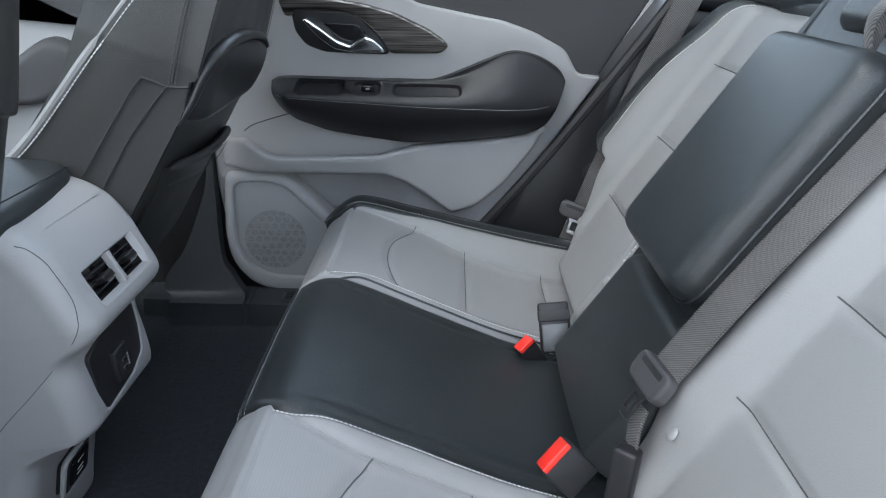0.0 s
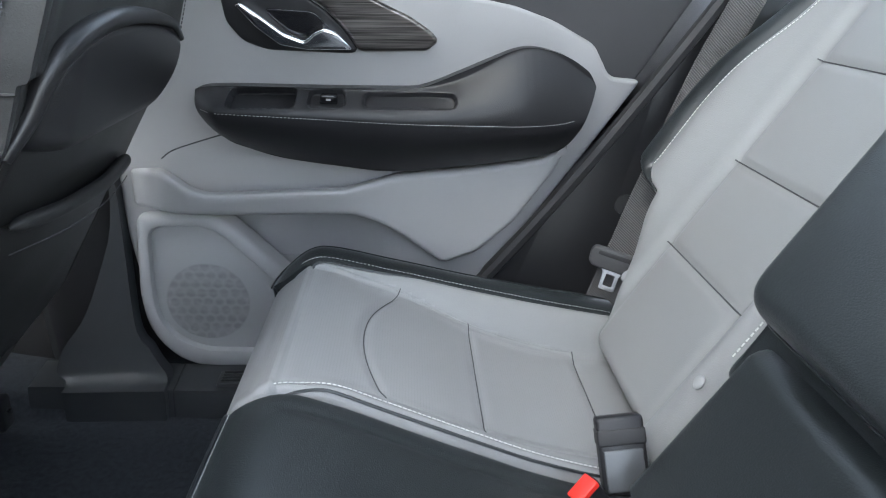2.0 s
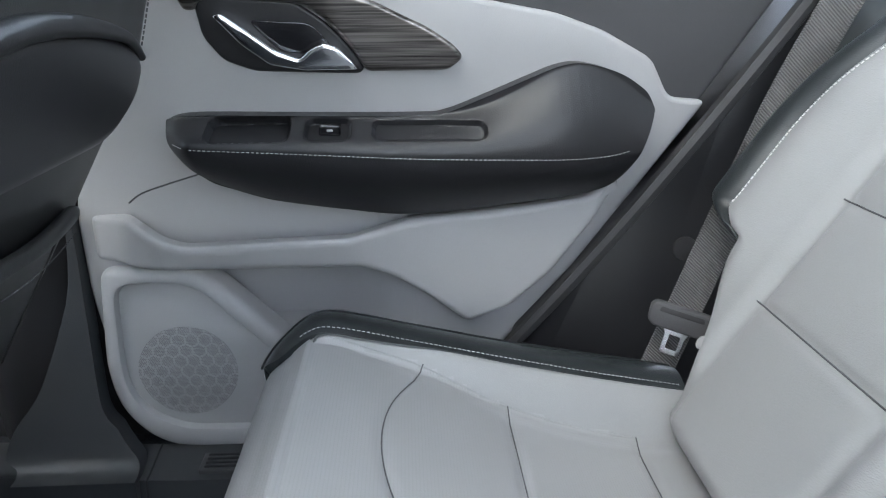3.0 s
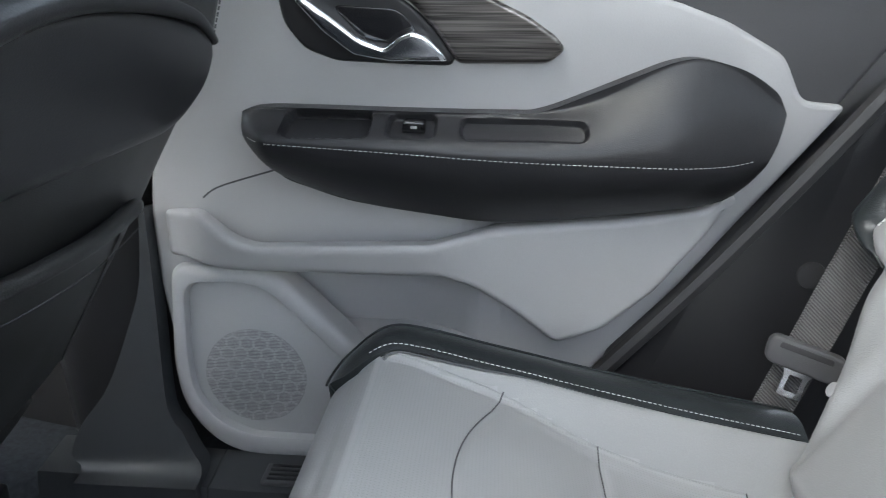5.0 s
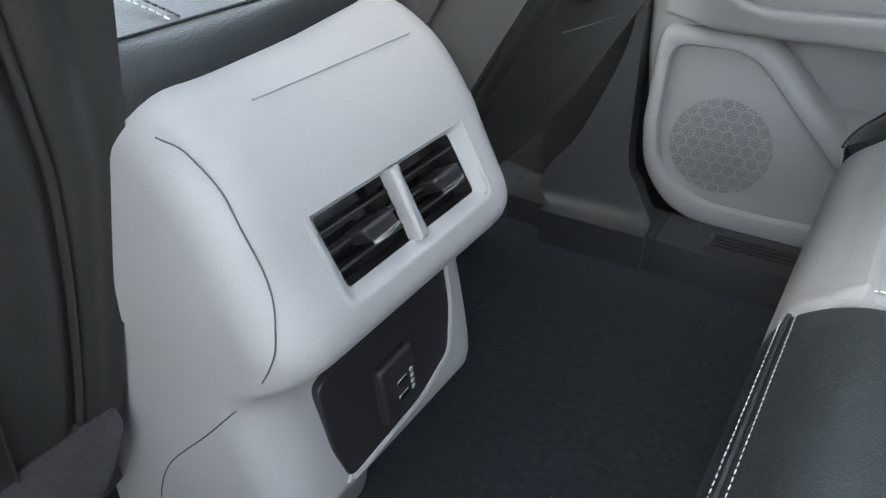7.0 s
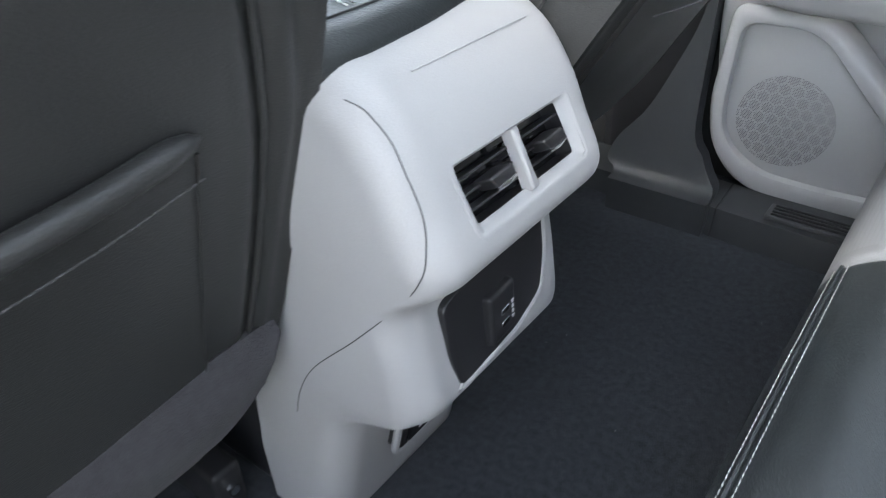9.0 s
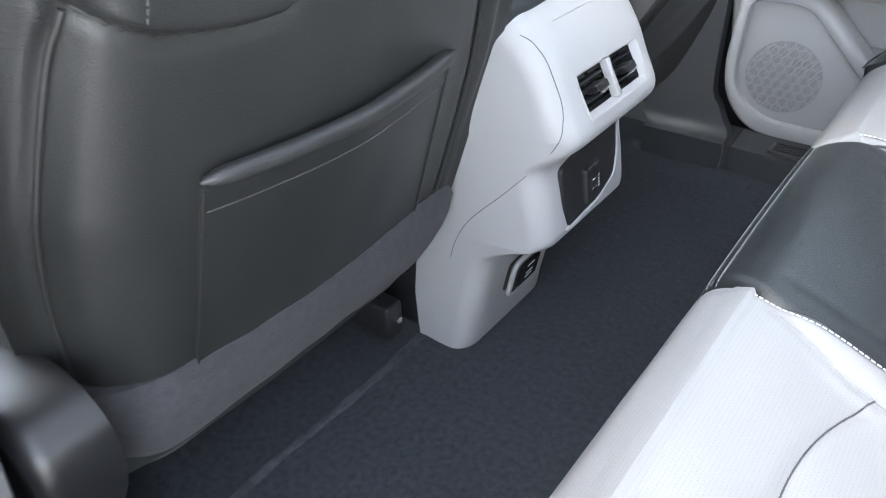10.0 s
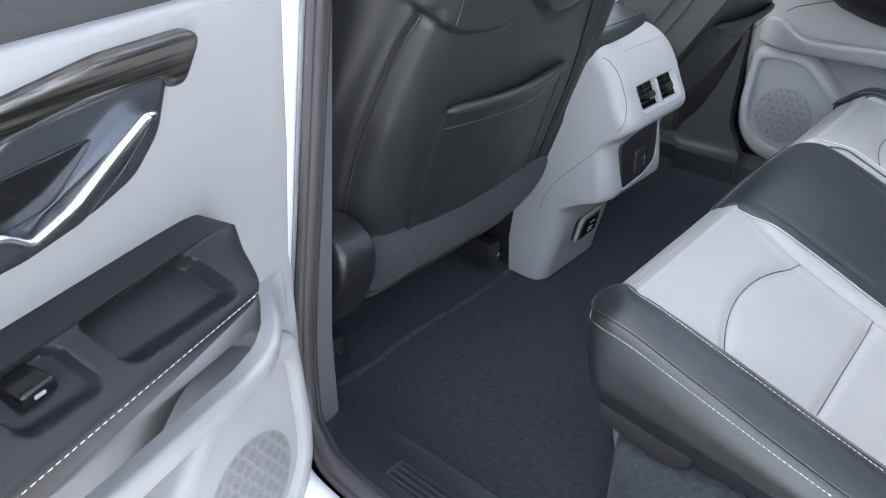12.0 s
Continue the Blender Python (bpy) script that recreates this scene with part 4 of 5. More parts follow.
lo = rounded([(-0.030, 0.082), (0.030, 0.084), (0.030, 0.136), (-0.030, 0.132)], 0.008)
sock = part("power_socket", plate(lo, low_at, -0.02, 0.005, 0.002), DARK, console, "black covered power socket")
part("socket_cover", plate(rounded([(-0.022, 0.088), (0.024, 0.090), (0.024, 0.130), (-0.022, 0.127)], 0.006), low_at, 0.0, 0.008, 0.002), GLOSS, sock)
for b in (0.098, 0.105, 0.118):
    part("mark", plate(rounded([(-0.008, b), (0.008, b + 0.001), (0.008, b + 0.003), (-0.008, b + 0.002)], 0.0008), low_at, 0.007, 0.0086, 0.0002), THREAD, sock)
rl = [low_at(q[0], q[1], 0.001) for q in inset(lo, -0.003)]
part("socket_rim", tube(rl + rl[:1], 0.004, 8), TRIM, console)


def shell_y(x, z):
    """Half the shell's width at a place of its side, less where its corner rounds off."""
    prof = float(np.interp(z, [p[1] for p in CONS][::-1], [p[0] for p in CONS][::-1]))
    a = math.acos(1 - min(1.0, max(0.0, (prof - x) / 0.030)))
    return con_half(z) - 0.030 + 0.030 * math.sin(a)


sl = spline([(-0.240, 0.464), (-0.228, 0.457), (-0.212, 0.438), (-0.197, 0.408), (-0.189, 0.384), (-0.190, 0.364), (-0.209, 0.336), (-0.253, 0.286), (-0.302, 0.234), (-0.325, 0.196), (-0.335, 0.165)], 8)
part("side_seam", tube([Vector((x, CON_Y - shell_y(x, z) - 0.0005, z)) for x, z in sl], 0.00042, 5), SEAM, console)


# ---- front seats ----
def front_seat(side, dx, label, slope=0.33, rise=0.0, flap=0.43):
    """side: +1 by the far door; dx: how far back it is slid."""
    seat = thing("front_seat", (-0.5 + dx, side * 0.34, 0.1), label, "front seat", "front seats")

    def bx(z):
        return -0.33 + dx + 0.33 * (z - 0.27) + (slope - 0.33) * min(0.0, z - 0.56)

    def foot_z(t):
        """The lower edge of the backrest, which may rise towards the door."""
        return 0.262 + rise * max(0.0, t) ** 1.3

    def at(y, z, d):
        return Vector((bx(z) + d * 0.95, side * y, z - d * 0.31))

    def half(z):
        return lerp([(0.15, 0.205), (0.27, 0.225), (0.45, 0.235), (0.62, 0.225), (0.80, 0.19), (0.90, 0.15)], z)

    def ridge(z):
        return glide(z, (0.20, 0.90), (0.27, 0.90), (0.40, 0.89), (0.55, 0.82), (0.605, 0.76), (0.70, 0.70), (0.90, 0.66))

    def outer(z):
        return glide(z, (0.20, 0.97), (0.27, 0.97), (0.45, 0.96), (0.60, 0.90), (0.80, 0.86), (0.90, 0.85))

    def arch(t):
        t = abs(t)
        return glide(t, (0.0, 0.600), (0.10, 0.585), (0.23, 0.566), (0.37, 0.564), (0.57, 0.571), (0.68, 0.580), (0.81, 0.597), (0.89, 0.606), (1.0, 0.603))

    def rear(u, v):
        t = 2 * v - 1
        z = foot_z(t) + u * (0.88 - foot_z(t))
        h = half(z)
        d = -(0.075 if t > 0 else 0.0) * max(0.0, (t - 0.62) / 0.38) ** 2 - (-0.012 * smoothstep(0.75, 1.0, -t) if t < 0 else 0.0) - 0.10 * max(0.0, (u - 0.92) / 0.08) ** 2
        d += 0.006 * math.cos(t * 2.2)
        for e in (-1, 1):
            d += groove(t * h - e * ridge(z) * h, 0.008, 0.009) * smoothstep(0.62, 0.58, z) + groove(t * h - e * outer(z) * h, 0.007, 0.006)
        za = arch(t)
        d += groove(z - za, 0.006, 0.005) * smoothstep(0.86, 0.80, abs(t)) + 0.008 * smoothstep(za, za + 0.006, z)
        return at(0.34 + t * (h if t > 0 else h + 0.006), z, d + 0.0015 * noise.noise((z * 9, t * 4, side)))

    def front(u, v):
        t = 2 * v - 1
        z = foot_z(t) + u * (0.88 - foot_z(t))
        return at(0.34 + t * half(z), z, -0.10 - 0.045 * smoothstep(0.75, 0.26, z) - 0.03 * abs(t) ** 3)

    back = part("backrest", slab(rear, front, 170, 130), BLACK_SHEEN, seat, "black leather backrest")

    def on(t, z, up=0.001):
        """A place on the rear of the backrest; t from -1 at the cabin's middle to 1 at the door."""
        return rear(max(0.0, (z - foot_z(t)) / (0.88 - foot_z(t))), (t + 1) / 2) + Vector((up, 0, 0))

    for e in (-1, 1):
        part("piping", tube([on(e * ridge(z), z, 0.003) for z in np.linspace(0.275, 0.588, 40)], 0.0022, 7), BLACK_SHEEN, back)
    part("seam", tube([on(t, arch(t), 0.0004) for t in np.linspace(-0.76, 0.76, 50)], 0.0010, 5), RUBBER, back)
    part("stitching", stitches([on(0.66, z, 0.002) for z in np.linspace(0.588, 0.80, 40)], 0.005, 0.0008), SEAM, back)
    # map pocket with a rolled lip
    def lip(t):
        return 0.466 + 0.012 * t * t

    pk = lambda u, v: on(-0.66 + 1.15 * v + 0.06 * (1 - u) * (2 * v - 1), 0.272 + u * (lip(-0.66 + 1.15 * v) - 0.272), 0.004 + 0.010 * u * math.sin(math.pi * v))
    pocket = part("map_pocket", slab(pk, lambda u, v: pk(u, v) - Vector((0.006, 0, 0)), 20, 40), BLACK_SHEEN, back, "stitched map pocket")
    lp = [on(t, lip(t), 0.009 + 0.010 * math.sin(math.pi * (t + 0.66) / 1.18)) for t in np.linspace(-0.66, 0.52, 40)]
    part("pocket_lip", tube(lp, lambda s: 0.0075 * min(1.0, (5.0 * math.sin(math.pi * s) + 0.02) ** 0.5), 14, None, 1.0), BLACK_SHEEN, pocket)
    part("stitching", stitches([p + Vector((-0.004, 0, -0.024)) for p in lp], 0.005, 0.0006), SEAM, pocket)
    for v in (0.0, 1.0):
        part("seam", tube([pk(u, v) + Vector((0.001, 0, 0)) for u in np.linspace(0.0, 0.94, 24)], 0.0010, 6), BLACK_SHEEN, pocket)
    # felt flap under the backrest
    def fl(u, v):
        """A soft band that bulges a little and is rounded off at its inner end."""
        full = 0.25 + 0.75 * math.sqrt(1 - (1 - min(1.0, v / 0.16)) ** 2)
        return Vector((bx(0.275) + 0.004 + 0.014 * math.sin(math.pi * min(1.0, 1.15 * u)) - 0.045 * u * u - 0.055 * max(0.0, ((0.112 + flap * v - 0.34) / 0.225 - 0.62) / 0.38) ** 2, side * (0.112 + flap * v + 0.012 * u * (0.5 - v)), 0.280 - 0.127 * u * full + 0.002 * noise.noise((u * 3, v * 9, 1))))

    if flap:
        part("felt_flap", slab(fl, lambda u, v: fl(u, v) - Vector((0.05, 0, 0)), 24, 60), FELT, seat, "dark grey felt flap")
    # seat cushion, side shield and rails
    sx = dx - 1.4 * rise
    cu = lambda u, v: Vector((-0.36 + sx - 0.50 * u, side * (0.34 + (2 * v - 1) * 0.235), 0.26 + 0.04 * u + 0.03 * abs(2 * v - 1) ** 3 - 0.05 * max(0.0, (u - 0.9) / 0.1) ** 2))
    part("cushion", slab(cu, lambda u, v: cu(u, v) - Vector((0, 0, 0.10)), 30, 30), BLACK_SHEEN, seat, "black leather cushion")
    sh = plate(rounded([(-0.80 + sx, 0.15), (-0.42 + sx, 0.12), (-0.345 + sx, 0.165), (-0.300 + sx, 0.24), (-0.290 + sx, 0.300), (-0.33 + sx, 0.330), (-0.42 + sx, 0.318), (-0.78 + sx, 0.27)], 0.035, 8), lambda a, b, d: Vector((a, side * d, b)), 0.555, 0.615, 0.016, 6)
    if rise:
        sh.free()
    else:
        shield = part("side_shield", sh, SATIN, seat, "black plastic side shield")
        part("clip", box(bmesh.new(), (-0.312, -0.560, 0.262), (-0.304, -0.552, 0.282), 0.002), TRIM, shield, "pale plastic clip")
    for y in (0.14, 0.545):
        r = part("rail", box(bmesh.new(), (-0.85 + sx, side * y - 0.016, 0.03), (-0.40 + sx, side * y + 0.016, 0.085), 0.006), DARK, seat, "black steel seat rail")
        bm = bmesh.new()
        bmesh.ops.create_cone(bm, cap_ends=True, segments=12, radius1=0.0055, radius2=0.005, depth=0.006)
        bm.transform(Matrix.Translation((-0.396 + sx, side * y, 0.062)) @ Matrix.Rotation(radians(90), 4, "Y"))
        part("bolt", bm, CHROME, r, "bare steel bolt")
    return seat


near_seat = front_seat(-1, 0.0, "black leather front seat with felt flap and map pocket")
part("front_stitching", stitches([Vector((-0.47 + 0.33 * (z - 0.27), -0.341 - lerp([(0.45, 0.235), (0.62, 0.225), (0.80, 0.19)], z), z)) for z in np.linspace(0.45, 0.76, 60)], 0.006, 0.0009), THREAD, near_seat, "pale thread")
far_seat = front_seat(1, 0.10, "black leather front seat with padded upper back", 0.60, 0.10, 0.0)
side_y = lambda z: 0.34 - lerp([(0.15, 0.211), (0.27, 0.231), (0.45, 0.241), (0.62, 0.231), (0.80, 0.196), (0.90, 0.156)], z) - 0.0006
edge_line = [(x, side_y(z) + 0.004, z) for x, z in spline([(-0.40, 0.445), (-0.364, 0.490), (-0.318, 0.535), (-0.229, 0.641), (-0.182, 0.697), (-0.11, 0.78)], 8)]
part("front_piping", tube(edge_line, 0.0055, 8), GREY, far_seat, "pale piping down the side bolster")
part("front_stitching", stitches([Vector(q) + Vector((0.010, -0.004, 0.0)) for q in edge_line], 0.006, 0.0010), THREAD, far_seat, "pale thread")
for line in ([(-0.263, 0.476), (-0.215, 0.547), (-0.176, 0.601), (-0.161, 0.604), (-0.139, 0.596), (-0.112, 0.595)], [(-0.236, 0.465), (-0.197, 0.526), (-0.160, 0.573), (-0.139, 0.596)]):
    part("side_seam", tube([(x, side_y(z), z) for x, z in spline(line, 8)], 0.0014, 6), RUBBER, far_seat)
upright = spline([(-0.128, 0.599), (-0.112, 0.659), (-0.101, 0.698), (-0.075, 0.79)], 8)
part("side_seam", tube([(x - 0.005, side_y(z), z) for x, z in upright], 0.0012, 6), RUBBER, far_seat)
for k in (-0.009, -0.001):
    part("side_stitching", stitches([Vector((x + k, side_y(z) - 0.0004, z)) for x, z in upright], 0.006, 0.0007), SEAM, far_seat)
bulge = [(0.135, 0.548), (0.20, 0.533), (0.43, 0.536), (0.480, 0.566), (0.482, 0.606), (0.43, 0.622), (0.34, 0.634), (0.25, 0.636), (0.185, 0.626), (0.150, 0.590)]
shell_at = lambda a, b, d: Vector((-0.23 + 0.33 * (b - 0.27) + d - 0.9 * max(0.0, 0.20 - a) ** 1.5, a, b))
shell = part("back_shell", plate(rounded(bulge, 0.03, 8), shell_at, -0.03, 0.020, 0.012, 5), SATIN, far_seat, "bulging black shell over the map pocket")
lip_line = spline([shell_at(a, b, 0.016) for a, b in ((0.128, 0.543), (0.146, 0.572), (0.158, 0.602), (0.182, 0.625), (0.25, 0.639), (0.34, 0.637), (0.43, 0.625), (0.476, 0.606))], 8)
part("shell_lip", tube(lip_line, lambda t: 0.004 + 0.006 * math.sin(math.pi * min(1.0, t + 0.08)), 12), SATIN, shell, "glossy rolled lip")


# crease across the carpet behind the front seats; the light it catches is coloured in
tagged(part("carpet_crease", tube([Vector((-0.389 + 0.006 * noise.noise((y * 7, 0, 0)), y, floor_z(-0.389, y) - 0.0016 + 0.0008 * noise.noise((y * 25, 3, 0)))) for y in np.linspace(-0.58, -0.10, 120)], lambda t: 0.0065 + 0.002 * noise.noise((t * 14, 1, 7)), 10, None, 0.24), CREASE_LIT), "faded pale crease in the carpet", "carpet crease", kind="structure")
bm = bmesh.new()
for k in range(22):
    x, y = random.uniform(-0.38, -0.02), random.uniform(-0.55, 0.55)
    q = Vector((x, y, floor_z(x, y) + 0.001))
    d = Vector((random.uniform(-1, 1), random.uniform(-1, 1), 0.2)).normalized() * random.uniform(0.0006, 0.0018)
    tube([q - d, q, q + d], random.uniform(0.0003, 0.0007), 5, bm)
tagged(part("lint", bm, DOTS), "specks of pale lint on the carpet", "lint", kind="stuff")

# ---- pillars, sills and the trim by the rear wheel ----
def sill(side, name, label, wide):
    s = thing(name, (-0.1, side * 0.64, 0.0), label, "door sill", kind="structure")

    def f(u, v):
        z = 0.008 + (0.056 if wide > 0.1 else 0.046) * smoothstep(0.0, 0.10, v) + (0.036 if wide > 0.1 else 0.008) * smoothstep(0.10, 1.0, v)
        return Vector((-0.45 + 1.05 * u, side * (0.597 + wide * v + 0.02 * smoothstep(0.3, 0.0, u)), z))

    part("cover", slab(f, lambda u, v: f(u, v) - Vector((0, 0, 0.03)), 40, 30), FOOT, s, "black plastic sill cover")
    part("joint", tube([f((-0.215 + 0.45) / 1.05, v) + Vector((0, 0, 0.0005)) for v in np.linspace(0, 1, 24)], 0.0012, 5), RUBBER, s)
    mid = 0.637 if wide < 0.1 else 0.682
    zt = f(0.4, (mid - 0.597) / wide).z
    tread = part("tread_plate", box(bmesh.new(), (-0.15, side * mid - 0.02, zt - 0.004), (0.25, side * mid + 0.02, zt + 0.004), 0.002), CHAR, s, "ribbed tread plate")
    for k in range(4):
        y = side * mid - 0.0135 + 0.009 * k
        part("rib", box(bmesh.new(), (-0.143, y - 0.0022, zt + 0.003), (0.243, y + 0.0022, zt + 0.0065), 0.001), DARK, tread)
    return s


sill(1, "sill", "charcoal plastic sill inside the closed door", 0.08)
sill(-1, "sill", "charcoal plastic sill in the open doorway", 0.13)

# flared foot of the far pillar trim
def foot(u, v):
    """A skirt that stands on the floor, then a hollow curve that narrows up to the pillar."""
    t = max(0.0, (v - 0.22) / 0.78)
    z = 0.004 + 0.056 * min(1.0, v / 0.22) + 0.34 * (1 - math.cos(t * math.pi / 2)) ** 1.5
    left = glide(z, (0.0, -0.382), (0.06, -0.384), (0.075, -0.405), (0.11, -0.395), (0.156, -0.361), (0.237, -0.326), (0.31, -0.302), (0.42, -0.292))
    right = glide(z, (0.0, -0.226), (0.06, -0.226), (0.085, -0.246), (0.11, -0.262), (0.16, -0.283), (0.42, -0.286))
    return Vector((left * (1 - u) + right * u, 0.592 + 0.004 * min(1.0, v / 0.22) + 0.080 * math.sin(t * math.pi / 2), z))


tagged(part("pillar_foot", slab(foot, lambda u, v: foot(u, v) + Vector((0, 0.03, -0.004)), 20, 32), FOOT), "black plastic foot of the far pillar trim", "pillar trim", kind="structure")


def pillar(side):
    """The lower centre pillar: a rounded trim that spreads into the sill."""
    p = thing("pillar_trim", (-0.33, side * 0.66, 0.0), "charcoal plastic trim of the centre pillar", "pillar trim", kind="structure")

    def f(u, v):
        z = 0.05 + 1.12 * u
        a = -0.9 + v * 2.15
        if side > 0:
            return Vector((-0.372 + 0.080 * math.sin(a), 0.690 - 0.10 * u + 0.05 * (1 - math.cos(a)), z))
        inner, outer = -(0.636 - 0.09 * max(0.0, z - 0.2)), -(0.686 - 0.17 * max(0.0, z - 0.2))
        t = (v - 0.45) / 0.55
        if t < 0:
            b = (0.45 - v) / 0.45 * 1.5
            return Vector((-0.297 - 0.06 * math.sin(b) - 0.008 * (1 - math.cos(b)), inner + 0.012 * math.sin(b), z))
        return Vector((-0.297 + 0.010 * t + 0.02 * math.exp(-u * 12) * t, inner + (outer - inner) * t, z))

    # far cover is almost black: the shade it stands in is in its colour
    part("cover", slab(f, lambda u, v: f(u, v) + Vector((-0.02, 0.02 if side > 0 else 0.0, 0)), 40, 30), POST if side < 0 else SATIN, p)
    return p


pillar(1)
pillar(-1)
# doorway flange with its rubber seal, and the white body behind it
flange = spline([(-0.296, -0.560, 0.98), (-0.292, -0.626, 0.60), (-0.288, -0.658, 0.42), (-0.284, -0.688, 0.25), (-0.272, -0.704, 0.15), (-0.235, -0.722, 0.115), (-0.12, -0.738, 0.105), (0.35, -0.738, 0.105),
                 (0.50, -0.738, 0.16), (0.60, -0.735, 0.40), (0.66, -0.72, 0.8)], 10)
seal = thing("door_seal", flange[0], "grey brown rubber seal round the open doorway", "door seal", kind="structure")
part("bulb", tube(flange, 0.011, 10), SEAL, seal)
part("lip", tube([Vector(q) + Vector((0.004, -0.013, -0.004)) for q in flange], 0.0055, 8), SEAL, seal)
part("inner_lip", tube([Vector(q) + Vector((0.006, 0.010, 0.006)) for q in flange], 0.0040, 8), RUBBER, seal)
tagged(part("body_flange", tube([Vector(q) + Vector((-0.014, -0.034, -0.014)) for q in flange], 0.016, 10), WHITE), "white painted edge of the doorway", "door frame", kind="structure")


def body_post(u, v):
    z = -0.1 + 1.25 * u
    y0 = -(0.702 - 0.17 * max(0.0, z - 0.2))
    return Vector((-0.300, y0 + (-0.81 - y0) * v, z))


tagged(part("pillar_body", slab(body_post, lambda u, v: body_post(u, v) - Vector((0.07, 0, 0)), 30, 12), WHITE), "white painted centre pillar of the body", "body pillar", kind="structure")
tagged(part("rocker", box(bmesh.new(), (-0.36, -0.82, -0.12), (0.7, -0.745, 0.085), 0.02), WHITE), "white painted rocker under the open door", "rocker", kind="structure")
quarter = rounded([(0.27, 0.10), (0.278, 0.225), (0.36, 0.317), (0.414, 0.391), (0.52, 0.534), (0.64, 0.70), (0.95, 0.72), (0.95, 0.05), (0.40, 0.05)], 0.01)
tagged(part("quarter_trim", plate(quarter, xz(), 0.78, 0.66, 0.01), SATIN), "black grained trim between the shut door and the rear seat", "quarter trim", kind="structure")
bm = bmesh.new()
bmesh.ops.create_cone(bm, cap_ends=True, segments=28, radius1=0.0165, radius2=0.0155, depth=0.003)
bm.transform(Matrix.Translation((0.497, 0.659, 0.345)) @ Matrix.Rotation(radians(90), 4, "X"))
tagged(part("trim_cap", bm, RUBBER), "round black cap in the quarter trim", "cap", kind="structure")
# black box for the shade in the gap; hides the white body side
tagged(part("gap_filler", box(bmesh.new(), (-0.95, 0.764, -0.02), (-0.10, 0.786, 0.69), 0.004), RUBBER), "black gap between the pillar and the shut door", "door gap", kind="structure")
tagged(part("rear_pillar", plate(rounded([(0.66, 0.66), (0.62, 0.70), (0.80, 1.17), (1.2, 1.17), (1.2, 0.66)], 0.03), xz(), 0.76, 0.63, 0.02), DARK), "black trim of the rear pillar", "pillar trim", kind="structure")
tagged(part("front_door_panel", plate(rounded([(-1.2, 0.05), (-0.70, 0.05), (-0.56, 0.32), (-0.36, 0.46), (-0.36, 0.70), (-1.2, 0.70)], 0.03), xz(), 0.78, 0.70, 0.01), TRIM),
       "light grey front door panel beyond the seat", "door panel", kind="structure")
fd = [(-1.05, 0.44), (-0.62, 0.46), (-0.54, 0.50), (-0.508, 0.562), (-0.567, 0.596), (-0.602, 0.590), (-0.666, 0.548), (-1.05, 0.53)]
tagged(part("front_door_armrest", plate(rounded(fd, 0.03, 6), xz(), 0.72, 0.668, 0.02, 5), CHAR), "charcoal armrest on the front door", "armrest", kind="structure")
fu = [(-1.2, 0.66), (-0.62, 0.665), (-0.50, 0.61), (-0.45, 0.60), (-0.42, 0.76), (-1.2, 0.78)]
tagged(part("front_door_upper", plate(rounded(fu, 0.02), xz(), 0.74, 0.690, 0.008), CHAR), "charcoal upper trim of the front door", "door trim", kind="structure")


# ---- belts and buckles ----
def seat_belt(pts, wide, across, label, thick=0.0014):
    """A woven band along points, its width along a direction, with a ribbed selvedge at each edge."""
    q = resample(spline(pts, 8), 0.006)
    n = len(q)
    side = Vector(across).normalized()
    belt = thing("seat_belt", Vector(q[0]), label, "seat belt", "seat belts")

    def f(u, v):
        return Vector(q[min(int(round(u * (n - 1))), n - 1)]) + side * wide * (v - 0.5)

    nrm = (Vector(q[-1]) - Vector(q[0])).cross(side).normalized() * thick
    part("webbing", slab(f, lambda u, v: f(u, v) + nrm, n - 1, 6), WEB, belt, "grey woven webbing")
    for v in (0.03, 0.97):
        for off in (-0.3, 1.3):
            part("selvedge", stitches([f(k / (n - 1), v) + nrm * off for k in range(n)], 0.0022, 0.0007, 0.75), WEB, belt)
    return belt


def axes(base, axis, face_n):
    z = Vector(axis).normalized()
    y = z.cross(Vector(face_n)).normalized()
    x = y.cross(z)
    return Matrix.Translation(base) @ Matrix((x, y, z)).transposed().to_4x4()


def buckle(base, axis, face_n, red, label, size=(0.026, 0.060, 0.020)):
    """A belt buckle: a rounded housing with its press button."""
    b = thing("belt_buckle", base, label, "belt buckle", "belt buckles")
    m = axes(base, axis, face_n)
    hx, hz, hy = size[2] / 2, size[1], size[0] / 2
    part("housing", box(bmesh.new(), (-hx, -hy, 0), (hx, hy, hz), 0.004, m), DARK, b, "black plastic housing")
    if red:
        part("button", box(bmesh.new(), (-hx * 0.78, -hy * 0.86, hz - 0.004), (hx + 0.001, hy * 0.86, hz + 0.003), 0.0012, m), RED, b, "red press button")
    return b


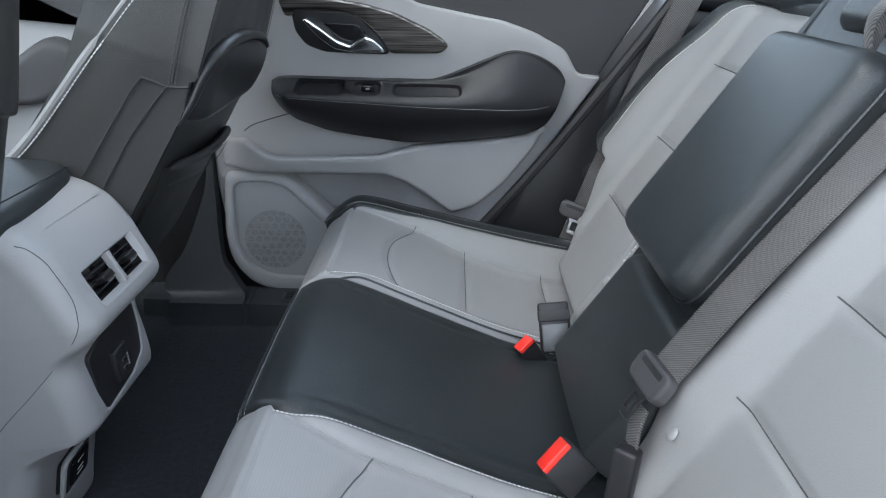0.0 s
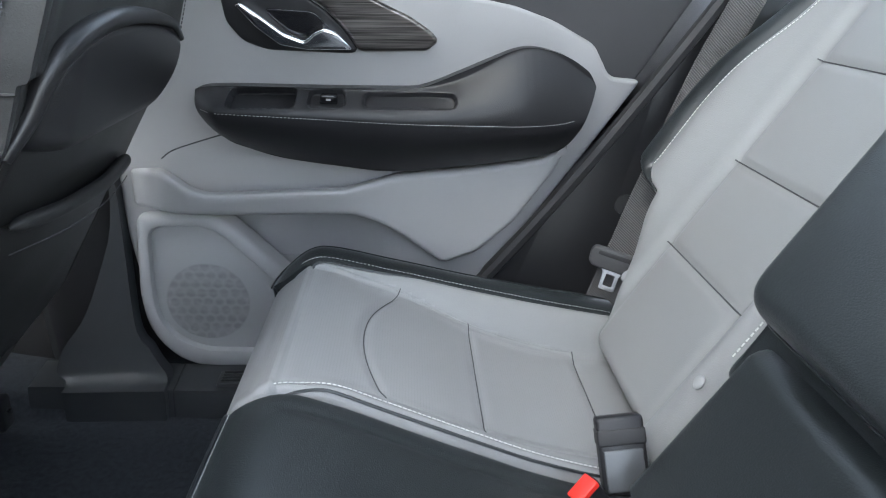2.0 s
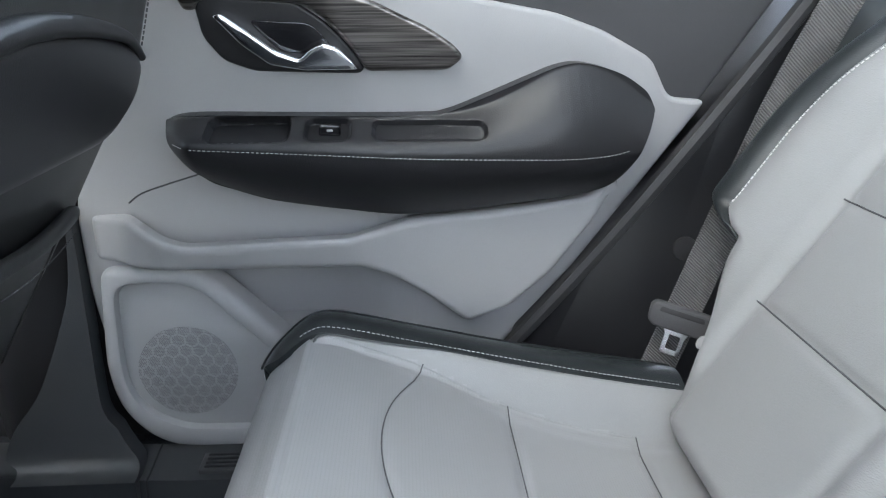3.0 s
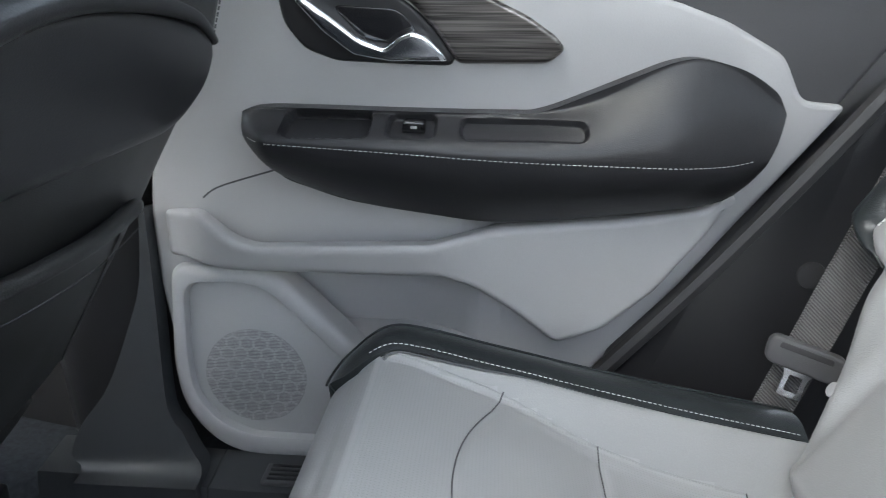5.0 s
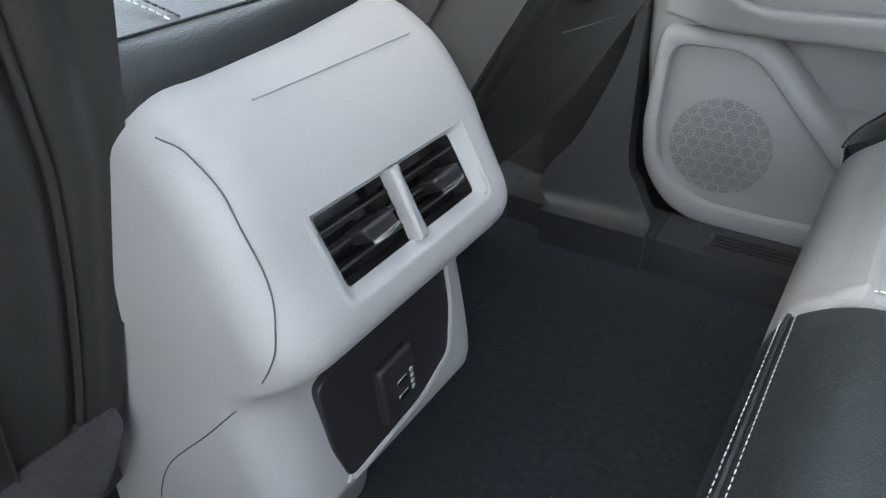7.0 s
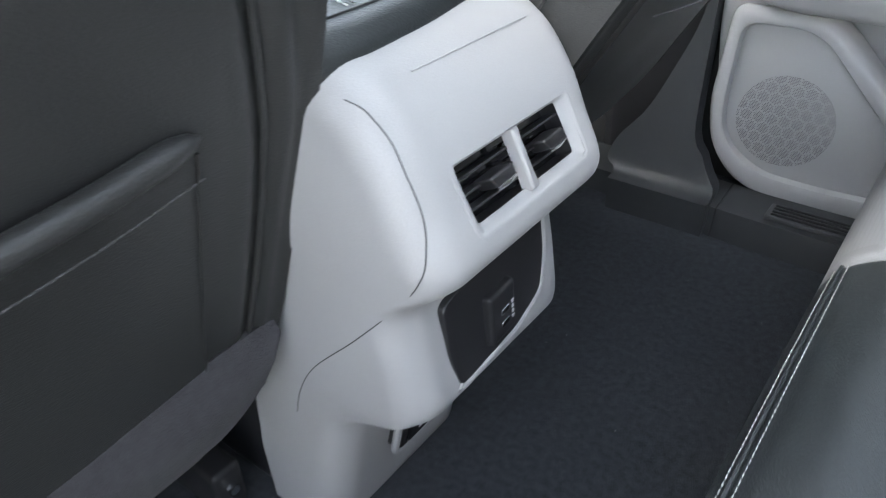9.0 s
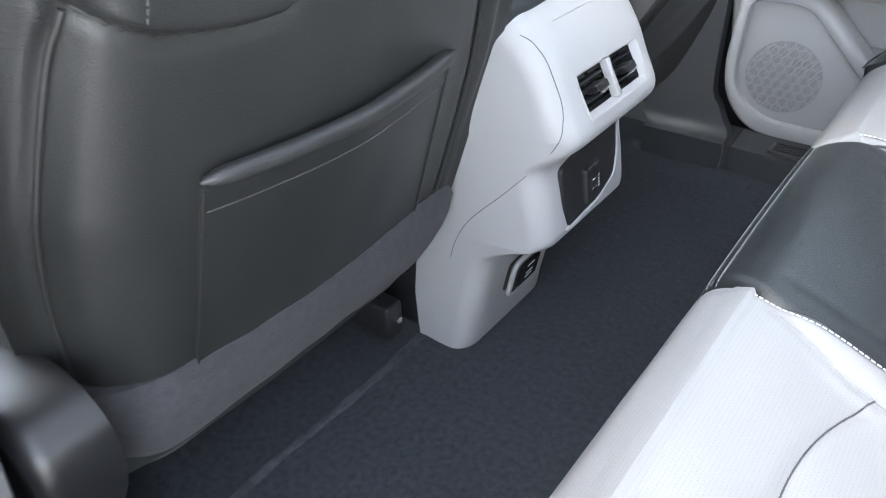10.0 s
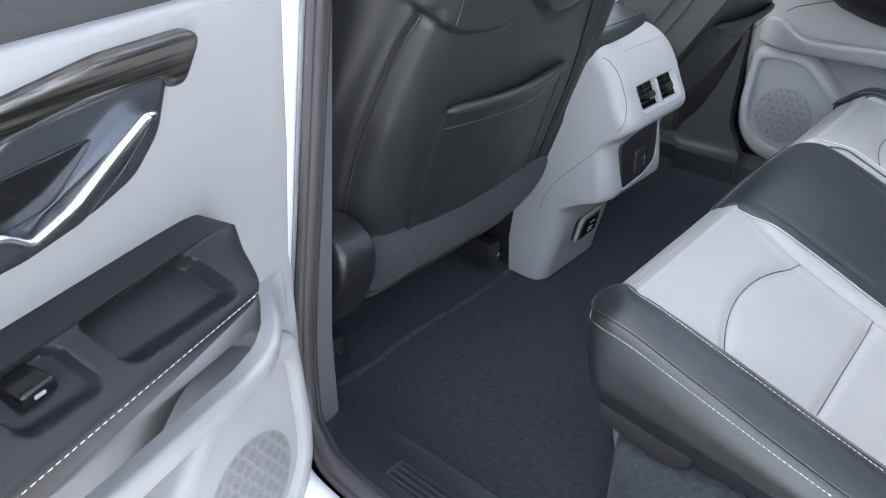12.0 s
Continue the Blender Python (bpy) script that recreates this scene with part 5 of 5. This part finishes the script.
def tongue(base, axis, face_n, label, k=1.0, metal=None):
    """A belt tongue: a dark winged shoulder with the belt's slot, and a plate with a hole."""
    t = thing("belt_tongue", base, label, "belt tongue", "belt tongues")
    m = axes(base, axis, face_n)
    P = lambda a, b, d: m @ (Vector((d, a, b)) * k)
    wing = rounded([(-0.028, -0.005), (0.028, -0.005), (0.035, 0.001), (0.036, 0.018), (0.031, 0.024), (-0.031, 0.024), (-0.036, 0.018), (-0.035, 0.001)], 0.004)
    sh = part("shoulder", plate(wing, P, -0.005, 0.006, 0.004, 4), CHAR, t, "black plastic shoulder")
    part("slot", plate(rounded([(-0.025, 0.014), (0.025, 0.014), (0.024, 0.020), (-0.024, 0.020)], 0.002), P, 0.003, 0.0063, 0.0004), RUBBER, sh)
    out = rounded([(-0.017, 0.0), (-0.0115, -0.011), (-0.0115, -0.034), (0.0115, -0.034), (0.0115, -0.011), (0.017, 0.0)], 0.004, 4)
    hole = rounded([(-0.006, -0.010), (-0.0062, -0.0115), (-0.0062, -0.027), (0.0062, -0.027), (0.0062, -0.0115), (0.006, -0.010)], 0.002, 4)
    bm = bmesh.new()
    rings = [[bm.verts.new(P(q[0], q[1], d)) for q in o] for o, d in ((out, -0.0012), (out, 0.0008), (inset(out, 0.0008), 0.0016), (hole, 0.0016), (hole, -0.0012), (out, -0.0012))]
    for r0, r1 in zip(rings, rings[1:]):
        for i in range(len(out)):
            bm.faces.new((r0[i], r0[(i + 1) % len(out)], r1[(i + 1) % len(out)], r1[i]))
    part("plate", bm, metal or CHROME, t, "pierced tongue plate")
    return t


BELT_R = [(0.450, 0.600, 0.195), (0.485, 0.598, 0.300), (0.512, 0.600, 0.378), (0.570, 0.602, 0.535), (0.612, 0.602, 0.630), (0.70, 0.60, 0.82), (0.78, 0.59, 0.98)]
seat_belt(BELT_R, 0.046, (0.90, -0.05, -0.34), "grey woven seat belt by the far quarter trim")
tongue(Vector((0.461, 0.566, 0.276)), (0.24, 0.02, 0.97), (-0.35, -0.92, 0.1), "black belt tongue with a steel plate on the belt", 1.08)
seat_belt([(0.424, -0.150, 0.342), (0.50, -0.153, 0.463), (0.60, -0.155, 0.606), (0.70, -0.158, 0.75)], 0.062, (-0.10, 1, -0.14), "grey woven middle belt lying on the grey backrest")
tongue(back_local(0.088, -0.150, 0.088), BACK_U + Vector((0, 0.12, 0)), BACK_N, "black belt tongue threaded on the middle belt", 1.15, SATIN)
seat_belt([tuple(back_local(0.070, -0.157, 0.080)), tuple(back_local(0.050, -0.163, 0.075)), tuple(back_local(0.030, -0.172, 0.066))], 0.030, (-0.10, 1, -0.14), "short dark belt end between tongue and anchor")
buckle(Vector((0.356, -0.170, 0.236)), (-0.72, 0.06, 0.70), (0.15, -0.93, 0.3), True, "black buckle with a red button between grey and black seats", (0.044, 0.046, 0.024))
buckle(Vector((0.345, 0.135, 0.195)), (-0.5, -0.25, 0.83), (0.45, -0.88, 0.1), True, "black buckle with a red button beside the grey seat", (0.030, 0.052, 0.018))
box_buckle = buckle(Vector((0.374, 0.158, 0.203)), (-0.10, 0.42, 0.90), (-0.1, -0.88, 0.45), False, "black buckle with a glossy face standing on the grey seat", (0.046, 0.076, 0.022))
bbm = axes(Vector((0.374, 0.158, 0.203)), (-0.10, 0.42, 0.90), (-0.1, -0.88, 0.45))
part("face", box(bmesh.new(), (0.009, -0.019, 0.004), (0.0125, 0.019, 0.044), 0.0012, bbm), MIRRORED, box_buckle, "glossy grey face")
part("band", box(bmesh.new(), (-0.0125, -0.0235, 0.048), (0.0125, 0.0235, 0.064), 0.002, bbm), RUBBER, box_buckle, "black band")
cord = thing("elastic_cord", (0.378, 0.135, 0.20), "tangled dark elastic cord with bright strands by the buckle", "cord")
for k in range(5):
    c = Vector((0.374 + 0.006 * k, 0.145 - 0.012 * k, 0.208))
    pts = [c + Vector((0.014 * math.cos(a + k), 0.012 * math.sin(a * (1 + 0.1 * k)), 0.006 * math.sin(2 * a + k))) for a in np.linspace(0, 5.2, 20)]
    part("strand", tube(pts, 0.0011, 6), DOTS if k == 1 else RUBBER, cord)
buckle(Vector((0.390, -0.190, 0.228)), (0.10, 0.10, 1), (-0.5, -0.8, 0.3), False, "small black anchor buckle under the middle belt", (0.026, 0.062, 0.022))
seal_line = spline([(0.262, 0.664, 0.200), (0.34, 0.655, 0.296), (0.42, 0.646, 0.400), (0.52, 0.634, 0.540), (0.62, 0.618, 0.69), (0.70, 0.60, 0.82)], 6)
tagged(part("door_seal", tube(seal_line, 0.011, 8), RUBBER), "black rubber seal along the shut door", "door seal", kind="structure")

# striker on the white pillar, and the inner panel of the near front door
latch = thing("door_striker", (-0.299, -0.70, 0.40), "small dark door striker on the white body pillar", "door striker")
part("plate", box(bmesh.new(), (-0.302, -0.716, 0.378), (-0.2955, -0.688, 0.424), 0.002), CHAR, latch, "grey base plate")
part("loop", tube(spline([(-0.300, -0.706, 0.385), (-0.283, -0.706, 0.387), (-0.281, -0.706, 0.400), (-0.283, -0.706, 0.413), (-0.300, -0.706, 0.415)], 5), 0.004, 8), RUBBER, latch, "dark steel loop")
tagged(part("front_door_panel", plate(rounded([(-1.2, 0.05), (-0.42, 0.05), (-0.42, 0.70), (-1.2, 0.70)], 0.03), lambda a, b, d: Vector((a, -d, b)), 0.735, 0.69, 0.01), TRIM), "light grey front door panel beside the black seat", "door panel", kind="structure")
